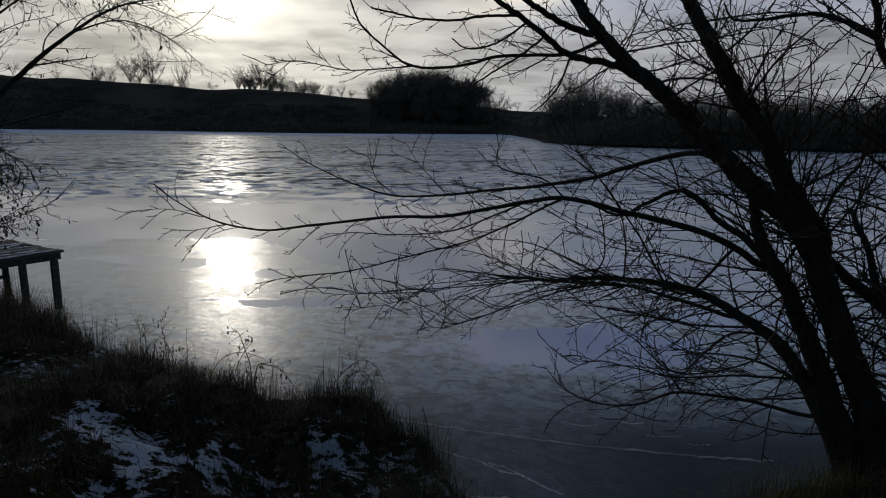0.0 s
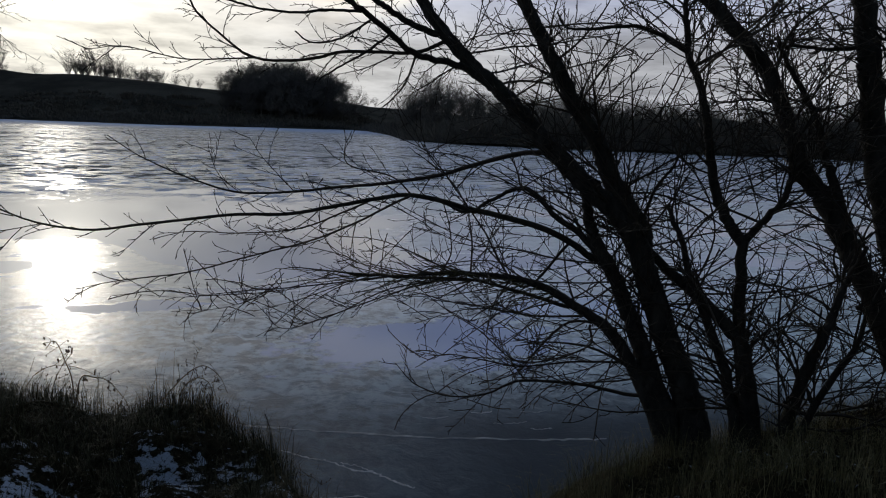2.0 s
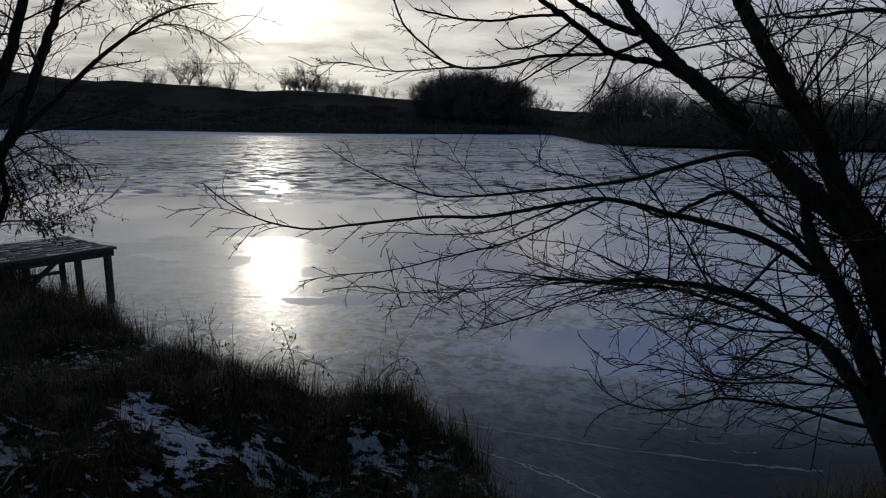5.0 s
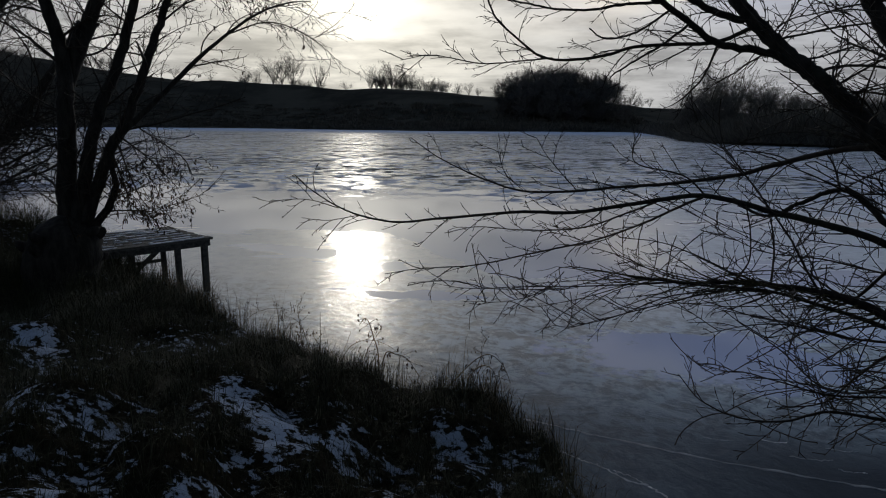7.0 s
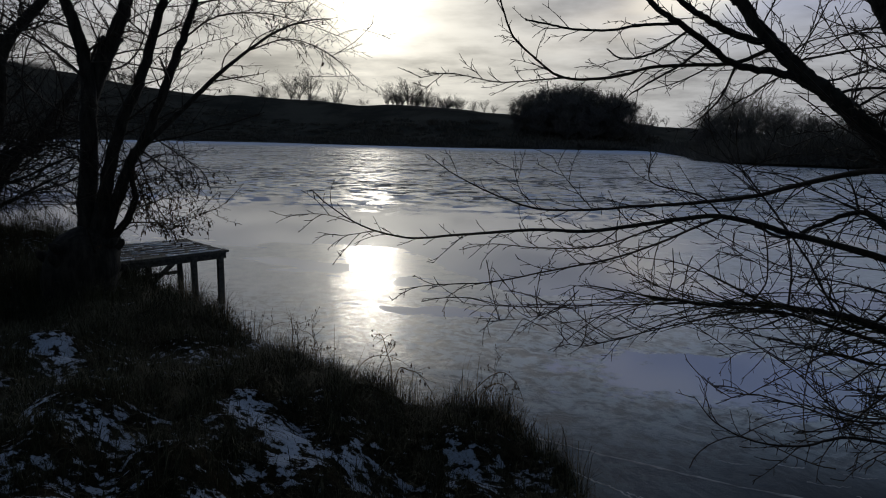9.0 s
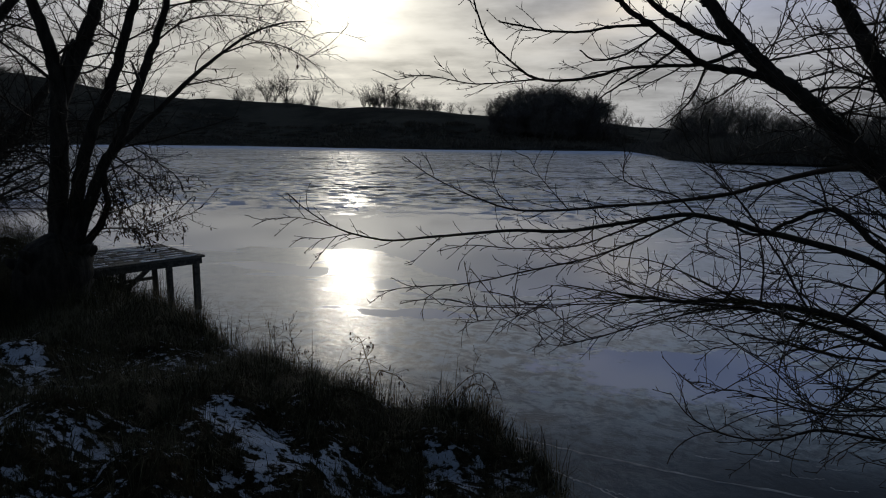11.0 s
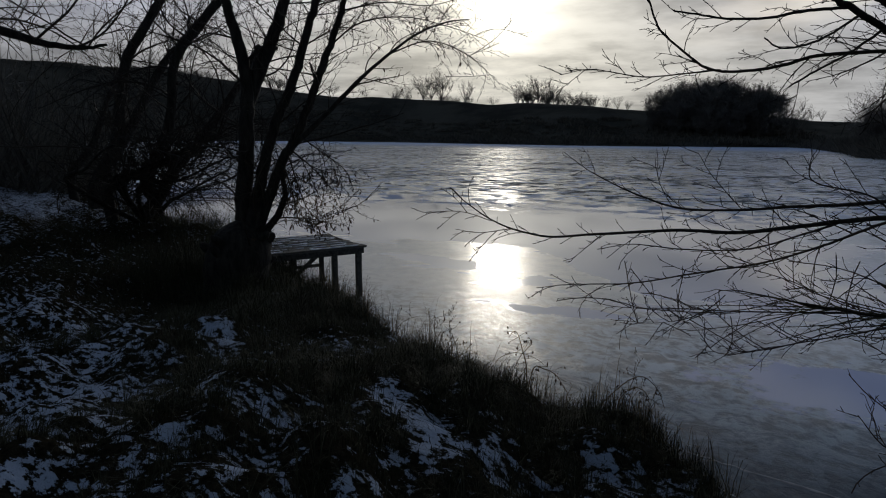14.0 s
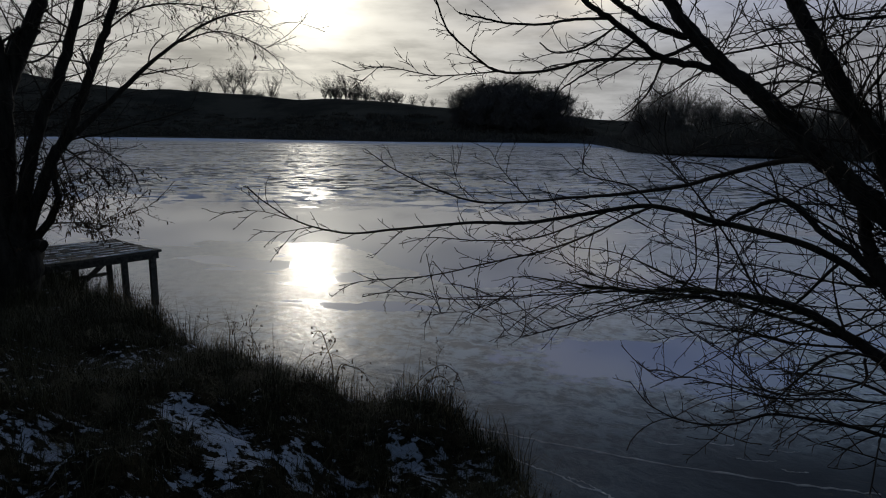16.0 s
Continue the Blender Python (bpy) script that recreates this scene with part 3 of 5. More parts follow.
def near_willow_stems(tree):
    stem, limb = tree_maker(tree, random.Random(11), length=0.95, gap=0.066, level=2, lift=0.02, low=0.0045, spread=0.62, taper=(1.0, 0.78))
    stem([(2.91, 4.01, 0.50), (2.90, 4.12, 0.69), (2.88, 4.23, 0.87), (2.80, 4.39, 1.18), (2.71, 4.55, 1.57), (2.62, 4.69, 1.89), (2.48, 4.85, 2.08), (2.32, 5.03, 2.26), (2.13, 5.20, 2.48), (1.96, 5.35, 2.70), (1.79, 5.50, 2.92), (1.63, 5.64, 3.08), (1.43, 5.78, 3.30), (1.28, 5.90, 3.50), (1.13, 6.01, 3.74), (0.97, 6.12, 3.99)], 0.122, 0.062, side=27, shoots=16)
    stem([(2.76, 4.76, 1.76), (2.78, 4.84, 1.88), (2.68, 4.98, 2.12), (2.59, 5.12, 2.34), (2.53, 5.23, 2.57), (2.36, 5.40, 2.89), (2.27, 5.52, 3.14), (2.14, 5.65, 3.42), (2.02, 5.78, 3.71), (1.93, 5.89, 3.95)], 0.1, 0.068, side=24, shoots=14)
    stem([(2.75, 4.12, 0.52), (2.68, 4.29, 0.84), (2.66, 4.43, 1.02), (2.60, 4.58, 1.26), (2.54, 4.74, 1.52), (2.44, 4.91, 1.76), (2.42, 5.04, 1.96), (2.42, 5.16, 2.19)], 0.1, 0.05, side=22, shoots=2)
    stem([(2.71, 4.08, 0.37), (2.59, 4.29, 0.80), (2.43, 4.52, 1.13), (2.25, 4.74, 1.26), (2.04, 4.96, 1.38), (1.76, 5.18, 1.42), (1.37, 5.41, 1.41), (1.01, 5.61, 1.34)], 0.068, 0.016, side=10, shoots=2, thin=2.0)
    stem([(3.27, 3.86, 0.49), (3.26, 3.99, 0.92), (3.26, 4.09, 1.15), (3.23, 4.23, 1.25), (3.07, 4.44, 1.45), (2.89, 4.66, 1.64), (2.79, 4.82, 1.80), (2.68, 4.97, 1.89), (2.59, 5.11, 2.16)], 0.085, 0.02, side=20, shoots=6)
    stem([(3.32, 4.08, 0.92), (3.34, 4.19, 1.11), (3.36, 4.30, 1.50), (3.40, 4.40, 1.88)], 0.07, 0.05)
    stem([(3.40, 4.39, 1.85), (3.33, 4.50, 2.01), (3.27, 4.59, 2.22), (3.23, 4.67, 2.53), (3.18, 4.76, 2.93), (3.08, 4.87, 3.29), (3.05, 4.93, 3.60), (3.07, 4.97, 3.86)], 0.05, 0.025, side=18, shoots=8)
    stem([(3.40, 4.39, 1.85), (3.50, 4.34, 2.01), (3.61, 4.28, 2.19), (3.66, 4.27, 2.39), (3.66, 4.29, 2.60), (3.75, 4.25, 2.82)], 0.035, 0.015, side=11, shoots=6)
    stem([(3.19, 3.92, 0.47), (3.18, 4.11, 0.92), (3.14, 4.31, 1.22), (3.08, 4.52, 1.54), (3.05, 4.70, 1.88), (3.03, 4.88, 2.07)], 0.055, 0.022, side=14, shoots=6)
    stem([(3.49, 3.81, 0.54), (3.59, 3.80, 1.01), (3.70, 3.78, 1.34), (3.76, 3.80, 1.48), (3.84, 3.81, 1.69), (3.94, 3.80, 1.94)], 0.058, 0.02, side=12, shoots=4)
    stem([(3.56, 3.74, 0.57), (3.73, 3.69, 1.04), (3.86, 3.67, 1.26), (3.93, 3.70, 1.46), (4.04, 3.70, 1.71)], 0.035, 0.012, side=6, shoots=3)
    stem([(3.46, 3.83, 0.65), (3.41, 3.88, 1.17), (3.39, 3.90, 1.59)], 0.012, 0.006)


def near_willow_low(tree):
    stem, limb = tree_maker(tree, random.Random(12), length=0.55, gap=0.062, level=2, lift=0.025, low=0.0040, spread=0.62, taper=(0.55, 0.72))
    limb([(2.12, 5.20, 2.47), (1.87, 5.38, 2.44), (1.50, 5.58, 2.31), (1.27, 5.72, 2.22), (0.83, 5.88, 2.13), (0.44, 6.00, 2.08), (0.03, 6.10, 2.02), (-0.45, 6.16, 2.00), (-0.78, 6.21, 2.08), (-1.05, 6.25, 2.18), (-1.32, 6.28, 2.31), (-1.56, 6.31, 2.47)], 0.028, 0.004)
    limb([(2.47, 4.86, 1.69), (2.41, 4.89, 1.64), (2.23, 4.95, 1.76), (1.99, 5.02, 1.87), (1.62, 5.12, 1.96), (1.41, 5.16, 2.00), (1.19, 5.19, 2.06), (0.92, 5.21, 2.10), (0.65, 5.23, 2.06), (0.34, 5.23, 2.00), (-0.02, 5.21, 1.94), (-0.38, 5.17, 1.94), (-0.73, 5.11, 1.91), (-1.07, 5.02, 1.88), (-1.35, 4.93, 1.86), (-1.61, 4.82, 1.92), (-1.78, 4.73, 2.01), (-1.94, 4.64, 2.14), (-2.02, 4.57, 2.24)], 0.034, 0.003)
    limb([(0.96, 5.21, 2.10), (0.77, 5.10, 2.03), (0.50, 4.99, 1.91), (0.15, 4.87, 1.79), (-0.26, 4.72, 1.71), (-0.65, 4.54, 1.64), (-1.01, 4.33, 1.64), (-1.21, 4.12, 1.64)], 0.015, 0.003)
    limb([(0.65, 5.23, 2.06), (0.43, 5.24, 1.96), (0.07, 5.24, 1.82), (-0.38, 5.21, 1.79), (-0.74, 5.16, 1.81), (-1.00, 5.10, 1.76)], 0.012, 0.003)
    limb([(-1.61, 4.82, 1.92), (-1.82, 4.70, 1.89), (-1.98, 4.59, 1.92)], 0.005, 0.002)
    limb([(-1.75, 4.75, 1.98), (-1.95, 4.64, 2.05), (-2.18, 4.50, 2.05)], 0.005, 0.002)
    limb([(2.19, 4.80, 1.29), (2.17, 4.81, 1.26), (1.87, 5.05, 1.32), (1.48, 5.28, 1.38), (1.05, 5.49, 1.35), (0.58, 5.66, 1.35), (0.08, 5.80, 1.38), (-0.10, 5.90, 1.35)], 0.026, 0.004, side=5, reach=0.6)
    limb([(1.48, 5.28, 1.37), (1.26, 5.37, 1.35), (0.81, 5.48, 1.25), (0.38, 5.56, 1.02), (0.09, 5.60, 0.92)], 0.012, 0.003, side=5, reach=0.6)
    limb([(1.27, 5.38, 1.36), (0.95, 5.44, 1.26), (0.57, 5.48, 1.12), (-0.01, 5.51, 0.92), (-0.21, 5.50, 1.03)], 0.01, 0.003, side=5, reach=0.6)
    limb([(1.48, 5.28, 1.38), (1.06, 5.56, 1.36), (0.59, 5.80, 1.42), (0.35, 5.99, 1.49)], 0.01, 0.003, side=5, reach=0.6)
    limb([(0.82, 5.57, 1.34), (0.08, 5.52, 1.28), (-0.40, 5.40, 1.28), (-0.80, 5.25, 1.28), (-1.09, 5.08, 1.35)], 0.009, 0.002, side=5, reach=0.6)
    limb([(-0.10, 5.90, 1.35), (-0.12, 5.90, 1.18), (-0.50, 5.48, 1.13), (-0.86, 5.03, 1.23)], 0.005, 0.002, side=5, reach=0.6)


def near_willow_fan(tree):
    """The close fan of long yellowish shoots on the low limb."""
    rng = random.Random(18)
    line = curve([(2.25, 4.74, 1.26), (2.04, 4.96, 1.38), (1.76, 5.18, 1.42), (1.37, 5.41, 1.41), (1.01, 5.61, 1.34), (0.58, 5.66, 1.35)], 8)
    b = Build()
    for k in range(40):
        i = rng.randrange(4, len(line))
        way = Vector((-1.0, rng.gauss(0.05, 0.35), rng.gauss(-0.22, 0.15)))
        long = rng.uniform(0.45, 1.15)
        shoot = wander(rng, line[i], way, long, 9, 0.035, 0.04)
        rr = [0.0062 - 0.0036 * q / 9 for q in range(10)]
        b.tube(shoot, rr, 4)
        twigs(b, rng, shoot, rr, long * 0.30, 0.10, 0, 0.02, 0.35, 0.6, 0.003)
    part("shoot_fan", b, YELLOW_TWIG, tree, "close fan of long yellowish shoots", kind="stuff", smooth=False)


def near_willow_drooping(tree):
    stem, limb = tree_maker(tree, random.Random(13), length=0.62, gap=0.055, level=2, lift=0.008, low=0.0040, spread=0.62, taper=(0.55, 0.72))
    limb([(2.61, 4.25, 0.72), (2.52, 4.30, 0.70), (2.23, 4.45, 0.73), (1.99, 4.55, 0.73), (1.73, 4.64, 0.71), (1.50, 4.70, 0.59), (1.22, 4.77, 0.56), (0.96, 4.82, 0.65), (0.80, 4.83, 0.83)], 0.022, 0.004, side=9, reach=0.75)
    limb([(2.43, 4.52, 1.13), (2.46, 4.51, 1.16), (2.15, 4.65, 1.18), (1.92, 4.74, 0.92), (1.78, 4.79, 0.72), (1.50, 4.87, 0.61)], 0.018, 0.004, side=9, reach=0.75)
    limb([(2.32, 4.66, 1.22), (1.93, 4.83, 1.18), (1.58, 4.96, 1.21), (1.33, 5.03, 1.18), (0.99, 5.10, 1.06)], 0.014, 0.003, side=9, reach=0.75)
    limb([(2.29, 4.59, 1.17), (2.27, 4.59, 0.98), (1.84, 4.86, 0.78), (1.53, 5.04, 1.00), (1.28, 5.18, 1.14), (1.06, 5.29, 1.30)], 0.012, 0.003, side=9, reach=0.75)
    limb([(2.52, 4.39, 0.95), (2.48, 4.42, 0.92), (2.16, 4.59, 0.87), (1.80, 4.75, 0.79), (1.49, 4.86, 0.82), (1.20, 4.95, 0.84), (0.99, 5.00, 0.72)], 0.014, 0.003, side=9, reach=0.75)
    limb([(2.41, 4.89, 1.64), (2.43, 4.88, 1.60), (2.18, 5.12, 1.59), (1.86, 5.36, 1.63), (1.49, 5.59, 1.63), (1.13, 5.79, 1.79)], 0.014, 0.003, side=9, reach=0.75)
    limb([(2.23, 4.95, 1.76), (1.93, 5.23, 1.32), (1.60, 5.49, 1.84), (1.24, 5.72, 2.35), (1.12, 5.89, 2.47)], 0.016, 0.004, side=9, reach=0.75)
    limb([(1.35, 5.85, 3.41), (1.31, 5.85, 3.37), (1.07, 5.82, 3.27), (0.78, 5.79, 3.25), (0.44, 5.74, 3.23), (0.20, 5.68, 3.16), (-0.08, 5.60, 3.12), (-0.31, 5.51, 3.14), (-0.48, 5.42, 3.26), (-0.65, 5.32, 3.41), (-0.72, 5.23, 3.58), (-0.75, 5.15, 3.69)], 0.024, 0.007)
    limb([(1.66, 5.61, 3.04), (1.40, 5.59, 3.15), (1.18, 5.54, 3.19), (0.96, 5.49, 3.24), (0.77, 5.43, 3.38), (0.58, 5.36, 3.49), (0.39, 5.28, 3.60), (0.26, 5.19, 3.71)], 0.034, 0.02)
    limb([(1.29, 5.89, 3.48), (1.25, 5.90, 3.44), (1.00, 5.74, 3.49), (0.78, 5.56, 3.57), (0.62, 5.37, 3.62), (0.47, 5.18, 3.71)], 0.036, 0.02)


def near_willow_high(tree):
    stem, limb = tree_maker(tree, random.Random(14), length=0.55, gap=0.062, level=2, lift=0.02, low=0.0040, spread=0.62, taper=(0.55, 0.72))
    limb([(0.55, 5.35, 3.50), (0.27, 5.30, 3.48), (0.05, 5.23, 3.44), (-0.20, 5.15, 3.44), (-0.37, 5.06, 3.46), (-0.53, 4.97, 3.48)], 0.014, 0.007)
    limb([(0.65, 5.39, 3.46), (0.40, 5.30, 3.29), (0.18, 5.20, 3.23), (0.05, 5.10, 3.29)], 0.012, 0.006)
    limb([(0.79, 5.43, 3.36), (0.59, 5.36, 3.20), (0.36, 5.28, 3.06), (0.23, 5.19, 2.97)], 0.014, 0.007)
    limb([(1.01, 5.50, 3.22), (0.92, 5.42, 2.99), (0.78, 5.34, 2.83), (0.68, 5.26, 2.76)], 0.012, 0.005)
    limb([(-0.22, 5.54, 3.13), (-0.44, 5.42, 3.10), (-0.74, 5.28, 3.07), (-0.97, 5.13, 3.10), (-1.11, 4.99, 3.11), (-1.28, 4.83, 3.06)], 0.008, 0.003)
    limb([(0.03, 6.10, 2.02), (-0.12, 6.10, 2.18), (-0.25, 6.09, 2.33), (-0.35, 6.09, 2.49)], 0.006, 0.003)
    limb([(-0.45, 6.16, 2.00), (-0.62, 6.15, 2.15), (-0.69, 6.15, 2.33), (-0.71, 6.16, 2.44)], 0.005, 0.003)
    limb([(0.96, 5.21, 2.10), (0.80, 5.31, 2.24), (0.48, 5.43, 2.31), (0.44, 5.51, 2.44), (0.50, 5.58, 2.58)], 0.01, 0.003)
    limb([(2.49, 4.82, 1.61), (2.34, 5.02, 1.82), (2.20, 5.20, 1.93), (2.05, 5.38, 2.11), (1.97, 5.53, 2.14), (1.79, 5.71, 2.02), (1.60, 5.88, 1.88), (1.39, 6.05, 1.94)], 0.034, 0.012)
    limb([(1.98, 5.52, 2.14), (1.97, 5.66, 2.31), (1.94, 5.80, 2.41)], 0.012, 0.006)
    limb([(3.08, 4.87, 3.29), (2.81, 4.98, 3.45), (2.63, 5.02, 3.48), (2.32, 5.11, 3.45), (2.14, 5.14, 3.46), (2.06, 5.13, 3.57)], 0.024, 0.008)
    limb([(2.77, 4.84, 1.86), (2.87, 4.81, 2.22), (3.00, 4.75, 2.46), (3.01, 4.78, 2.79)], 0.02, 0.008)


def second_willow_stems(tree):
    stem, limb = tree_maker(tree, random.Random(15), length=0.9, gap=0.050, level=2, lift=0.03, low=0.0046, spread=0.68, taper=(0.7, 0.75))
    stem([(4.48, 3.50, 0.46), (4.48, 3.58, 0.55), (4.43, 3.73, 0.88), (4.38, 3.88, 1.16), (4.31, 4.04, 1.50), (4.22, 4.21, 1.81), (4.09, 4.41, 2.18), (3.99, 4.58, 2.44), (3.92, 4.71, 2.78), (3.84, 4.85, 3.10), (3.67, 5.04, 3.45), (3.45, 5.26, 3.77), (3.28, 5.43, 4.06)], 0.122, 0.072, side=21, shoots=8)
    stem([(4.31, 4.27, 1.78), (4.23, 4.41, 2.20), (4.17, 4.52, 2.49), (4.08, 4.64, 2.88), (3.94, 4.81, 3.24), (3.88, 4.91, 3.47)], 0.055, 0.02, side=9, shoots=4)
    stem([(4.61, 3.49, 0.45), (4.64, 3.58, 0.54), (4.62, 3.72, 0.97), (4.59, 3.89, 1.37), (4.51, 4.09, 1.83), (4.46, 4.25, 2.26), (4.43, 4.39, 2.75), (4.43, 4.50, 3.20), (4.40, 4.64, 3.74), (4.40, 4.74, 4.07)], 0.125, 0.11, side=15, shoots=4)


def second_willow_limbs(tree):
    stem, limb = tree_maker(tree, random.Random(16), length=0.7, gap=0.042, level=2, lift=0.01, low=0.0046, spread=0.62, taper=(0.55, 0.72))
    limb([(4.43, 4.54, 3.38), (4.22, 4.70, 3.36), (4.00, 4.84, 3.39), (3.78, 4.98, 3.34)], 0.025, 0.008, side=8, shoots=4, reach=0.9)
    limb([(3.89, 4.76, 2.90), (3.91, 4.75, 2.92), (3.71, 4.90, 2.96), (3.53, 5.03, 2.93), (3.41, 5.11, 2.98)], 0.02, 0.006, side=8, shoots=4, reach=0.9)
    limb([(3.84, 4.85, 3.10), (3.92, 4.82, 3.47), (4.05, 4.74, 3.64), (4.21, 4.64, 3.77)], 0.02, 0.008, side=8, shoots=4, reach=0.9)
    limb([(3.67, 5.04, 3.45), (3.79, 4.96, 3.54), (3.92, 4.87, 3.72), (3.98, 4.83, 3.87)], 0.02, 0.008, side=8, shoots=4, reach=0.9)
    limb([(4.43, 4.41, 2.84), (4.51, 4.34, 3.24), (4.57, 4.29, 3.54), (4.66, 4.21, 3.78)], 0.03, 0.012, side=8, shoots=4, reach=0.9)
    limb([(3.99, 4.58, 2.44), (4.09, 4.49, 2.61), (4.22, 4.36, 2.84), (4.32, 4.27, 3.01)], 0.014, 0.006, side=8, shoots=4, reach=0.9)
    limb([(4.43, 3.73, 0.88), (4.19, 3.84, 0.72), (3.90, 3.98, 0.61), (3.71, 4.01, 0.64)], 0.02, 0.006, side=8, shoots=4, reach=0.9)
    limb([(4.47, 3.62, 0.64), (4.44, 3.65, 0.64), (4.15, 3.77, 0.54), (3.87, 3.87, 0.55)], 0.02, 0.006, side=8, shoots=4, reach=0.9)
    limb([(4.55, 3.98, 1.58), (4.51, 4.03, 1.52), (4.53, 3.81, 1.93), (4.49, 3.64, 2.12)], 0.02, 0.008, side=8, shoots=4, reach=0.9)


def third_willow(tree):
    stem, limb = tree_maker(tree, random.Random(17), length=0.7, gap=0.060, level=2, lift=0.03)
    stem([(4.07, 2.89, 0.71), (4.07, 2.97, 1.06), (4.07, 3.07, 1.40), (4.06, 3.18, 1.83), (4.03, 3.29, 2.29), (4.01, 3.41, 2.72), (4.00, 3.51, 3.19), (3.99, 3.61, 3.76)], 0.15, 0.12, side=8, shoots=0)
    limb([(4.00, 3.44, 2.86), (3.87, 3.49, 2.78), (3.74, 3.52, 2.60), (3.61, 3.56, 2.48)], 0.012, 0.005, side=5, reach=0.8)
    limb([(4.06, 3.18, 1.82), (3.99, 3.22, 1.59), (3.95, 3.23, 1.35), (3.91, 3.25, 1.19)], 0.02, 0.008, side=5, reach=0.8)
    limb([(4.01, 3.52, 3.29), (3.87, 3.59, 3.33), (3.72, 3.67, 3.29), (3.61, 3.70, 3.36)], 0.02, 0.008, side=5, reach=0.8)


# ---- trees on the side of the jetty ----
def jetty_tree_stems(tree):
    stem, limb = tree_maker(tree, random.Random(21), length=1.0, gap=0.072, level=2, lift=0.02, low=0.0032)
    stem([(-5.77, 6.47, 0.75), (-5.73, 6.58, 1.10), (-5.73, 6.64, 1.46), (-5.72, 6.71, 2.17), (-5.71, 6.78, 2.88), (-5.75, 6.82, 3.36), (-5.85, 6.80, 3.84), (-5.97, 6.76, 4.25), (-6.08, 6.73, 4.64)], 0.172, 0.05, side=12, shoots=4, reach=1.6)
    stem([(-5.78, 6.86, 3.02), (-5.61, 6.99, 3.51), (-5.49, 7.08, 3.86), (-5.37, 7.17, 4.28), (-5.28, 7.24, 4.69)], 0.117, 0.058, side=9, shoots=3)
    stem([(-5.68, 6.55, 0.97), (-5.52, 6.70, 1.90), (-5.42, 6.80, 2.46), (-5.28, 6.92, 2.95), (-5.16, 7.03, 3.30), (-5.05, 7.12, 3.78), (-4.94, 7.22, 4.26), (-4.87, 7.28, 4.60)], 0.101, 0.043, side=8, shoots=3)
    stem([(-5.64, 6.59, 0.96), (-5.38, 6.77, 1.90), (-5.24, 6.87, 2.32), (-5.07, 6.97, 2.67), (-4.88, 7.08, 3.23), (-4.72, 7.17, 3.70), (-4.59, 7.24, 4.11), (-4.52, 7.26, 4.50)], 0.094, 0.032, side=8, shoots=3)
    stem([(-5.58, 6.64, 1.18), (-5.33, 6.80, 1.57), (-5.23, 6.85, 1.86), (-5.23, 6.81, 2.18), (-5.13, 6.86, 2.43)], 0.07, 0.022)
    stem([(-5.13, 6.86, 2.45), (-4.85, 7.02, 2.74), (-4.51, 7.20, 3.13), (-4.28, 7.30, 3.37), (-4.02, 7.41, 3.60), (-3.70, 7.54, 3.84), (-3.38, 7.66, 3.97), (-3.11, 7.73, 4.00)], 0.043, 0.006)


def jetty_tree_bole(tree):
    """The swollen, knobbed bole from which the stems spring."""
    rng = random.Random(27)
    b = Build()
    line = curve([(-5.86, 6.42, 0.25), (-5.82, 6.46, 0.65), (-5.76, 6.52, 1.00), (-5.70, 6.57, 1.30), (-5.66, 6.60, 1.52)], 4)
    radii = [0.40, 0.38, 0.36, 0.35, 0.36, 0.38, 0.40, 0.41, 0.42, 0.42, 0.41, 0.39, 0.36, 0.32, 0.27, 0.20, 0.12]
    b.tube(line, [r * 0.95 for r in radii], 18)
    centre = [line[min(len(line) - 1, i // 18)] for i in range(len(b.verts))]
    for i, v in enumerate(b.verts):
        swell = 1.0 + 0.16 * noise.noise(v * 4.5) + 0.08 * noise.noise(v * 13.0)
        b.verts[i] = centre[i] + (v - centre[i]) * swell
    for k in range(16):
        turn, z = rng.uniform(0, 6.283), rng.uniform(0.8, 1.35)
        out = Vector((math.cos(turn), math.sin(turn), rng.uniform(0.1, 0.9)))
        foot = Vector((-5.74, 6.54, z)) + Vector((math.cos(turn), math.sin(turn), 0)) * 0.34
        b.tube([foot, foot + out * 0.07, foot + out * 0.12], [0.06, 0.05, 0.02], 7)
    part("bole", b, BARK, tree, "swollen knobbed bole")


def jetty_tree_leaves(tree):
    """Withered leaves still hanging in the jetty tree."""
    rng = random.Random(26)
    tips = [tuple(v.co) for child in tree.children for sub in child.children for v in sub.data.vertices if rng.random() < 0.06]
    b = Build()
    for x, y, z in tips:
        high = z > 3.1 and -5.0 < x < -3.2
        low = 0.9 < z < 2.2 and x > -5.2
        if not (high or low) or rng.random() > (0.20 if high else 0.95 if x < -4.65 else 0.35):
            continue
        p = Vector((x, y, z))
        size = rng.uniform(0.010, 0.019)
        down = Vector((rng.gauss(0, 0.35), rng.gauss(0, 0.35), -1)).normalized()
        side = down.orthogonal().normalized()
        side = (side * math.cos(rng.uniform(0, 6)) + down.cross(side) * math.sin(rng.uniform(0, 6))).normalized()
        curl = down.cross(side) * size * 0.5
        b.strip([p, p + down * size, p + down * size * 2.0 + curl, p + down * size * 3.0 + curl * 0.6], [0.002, size * 0.55, size * 0.5, 0.001], side)
    part("withered_foliage", b, DEAD_LEAF, tree, "scattered withered brown leaves", kind="stuff")


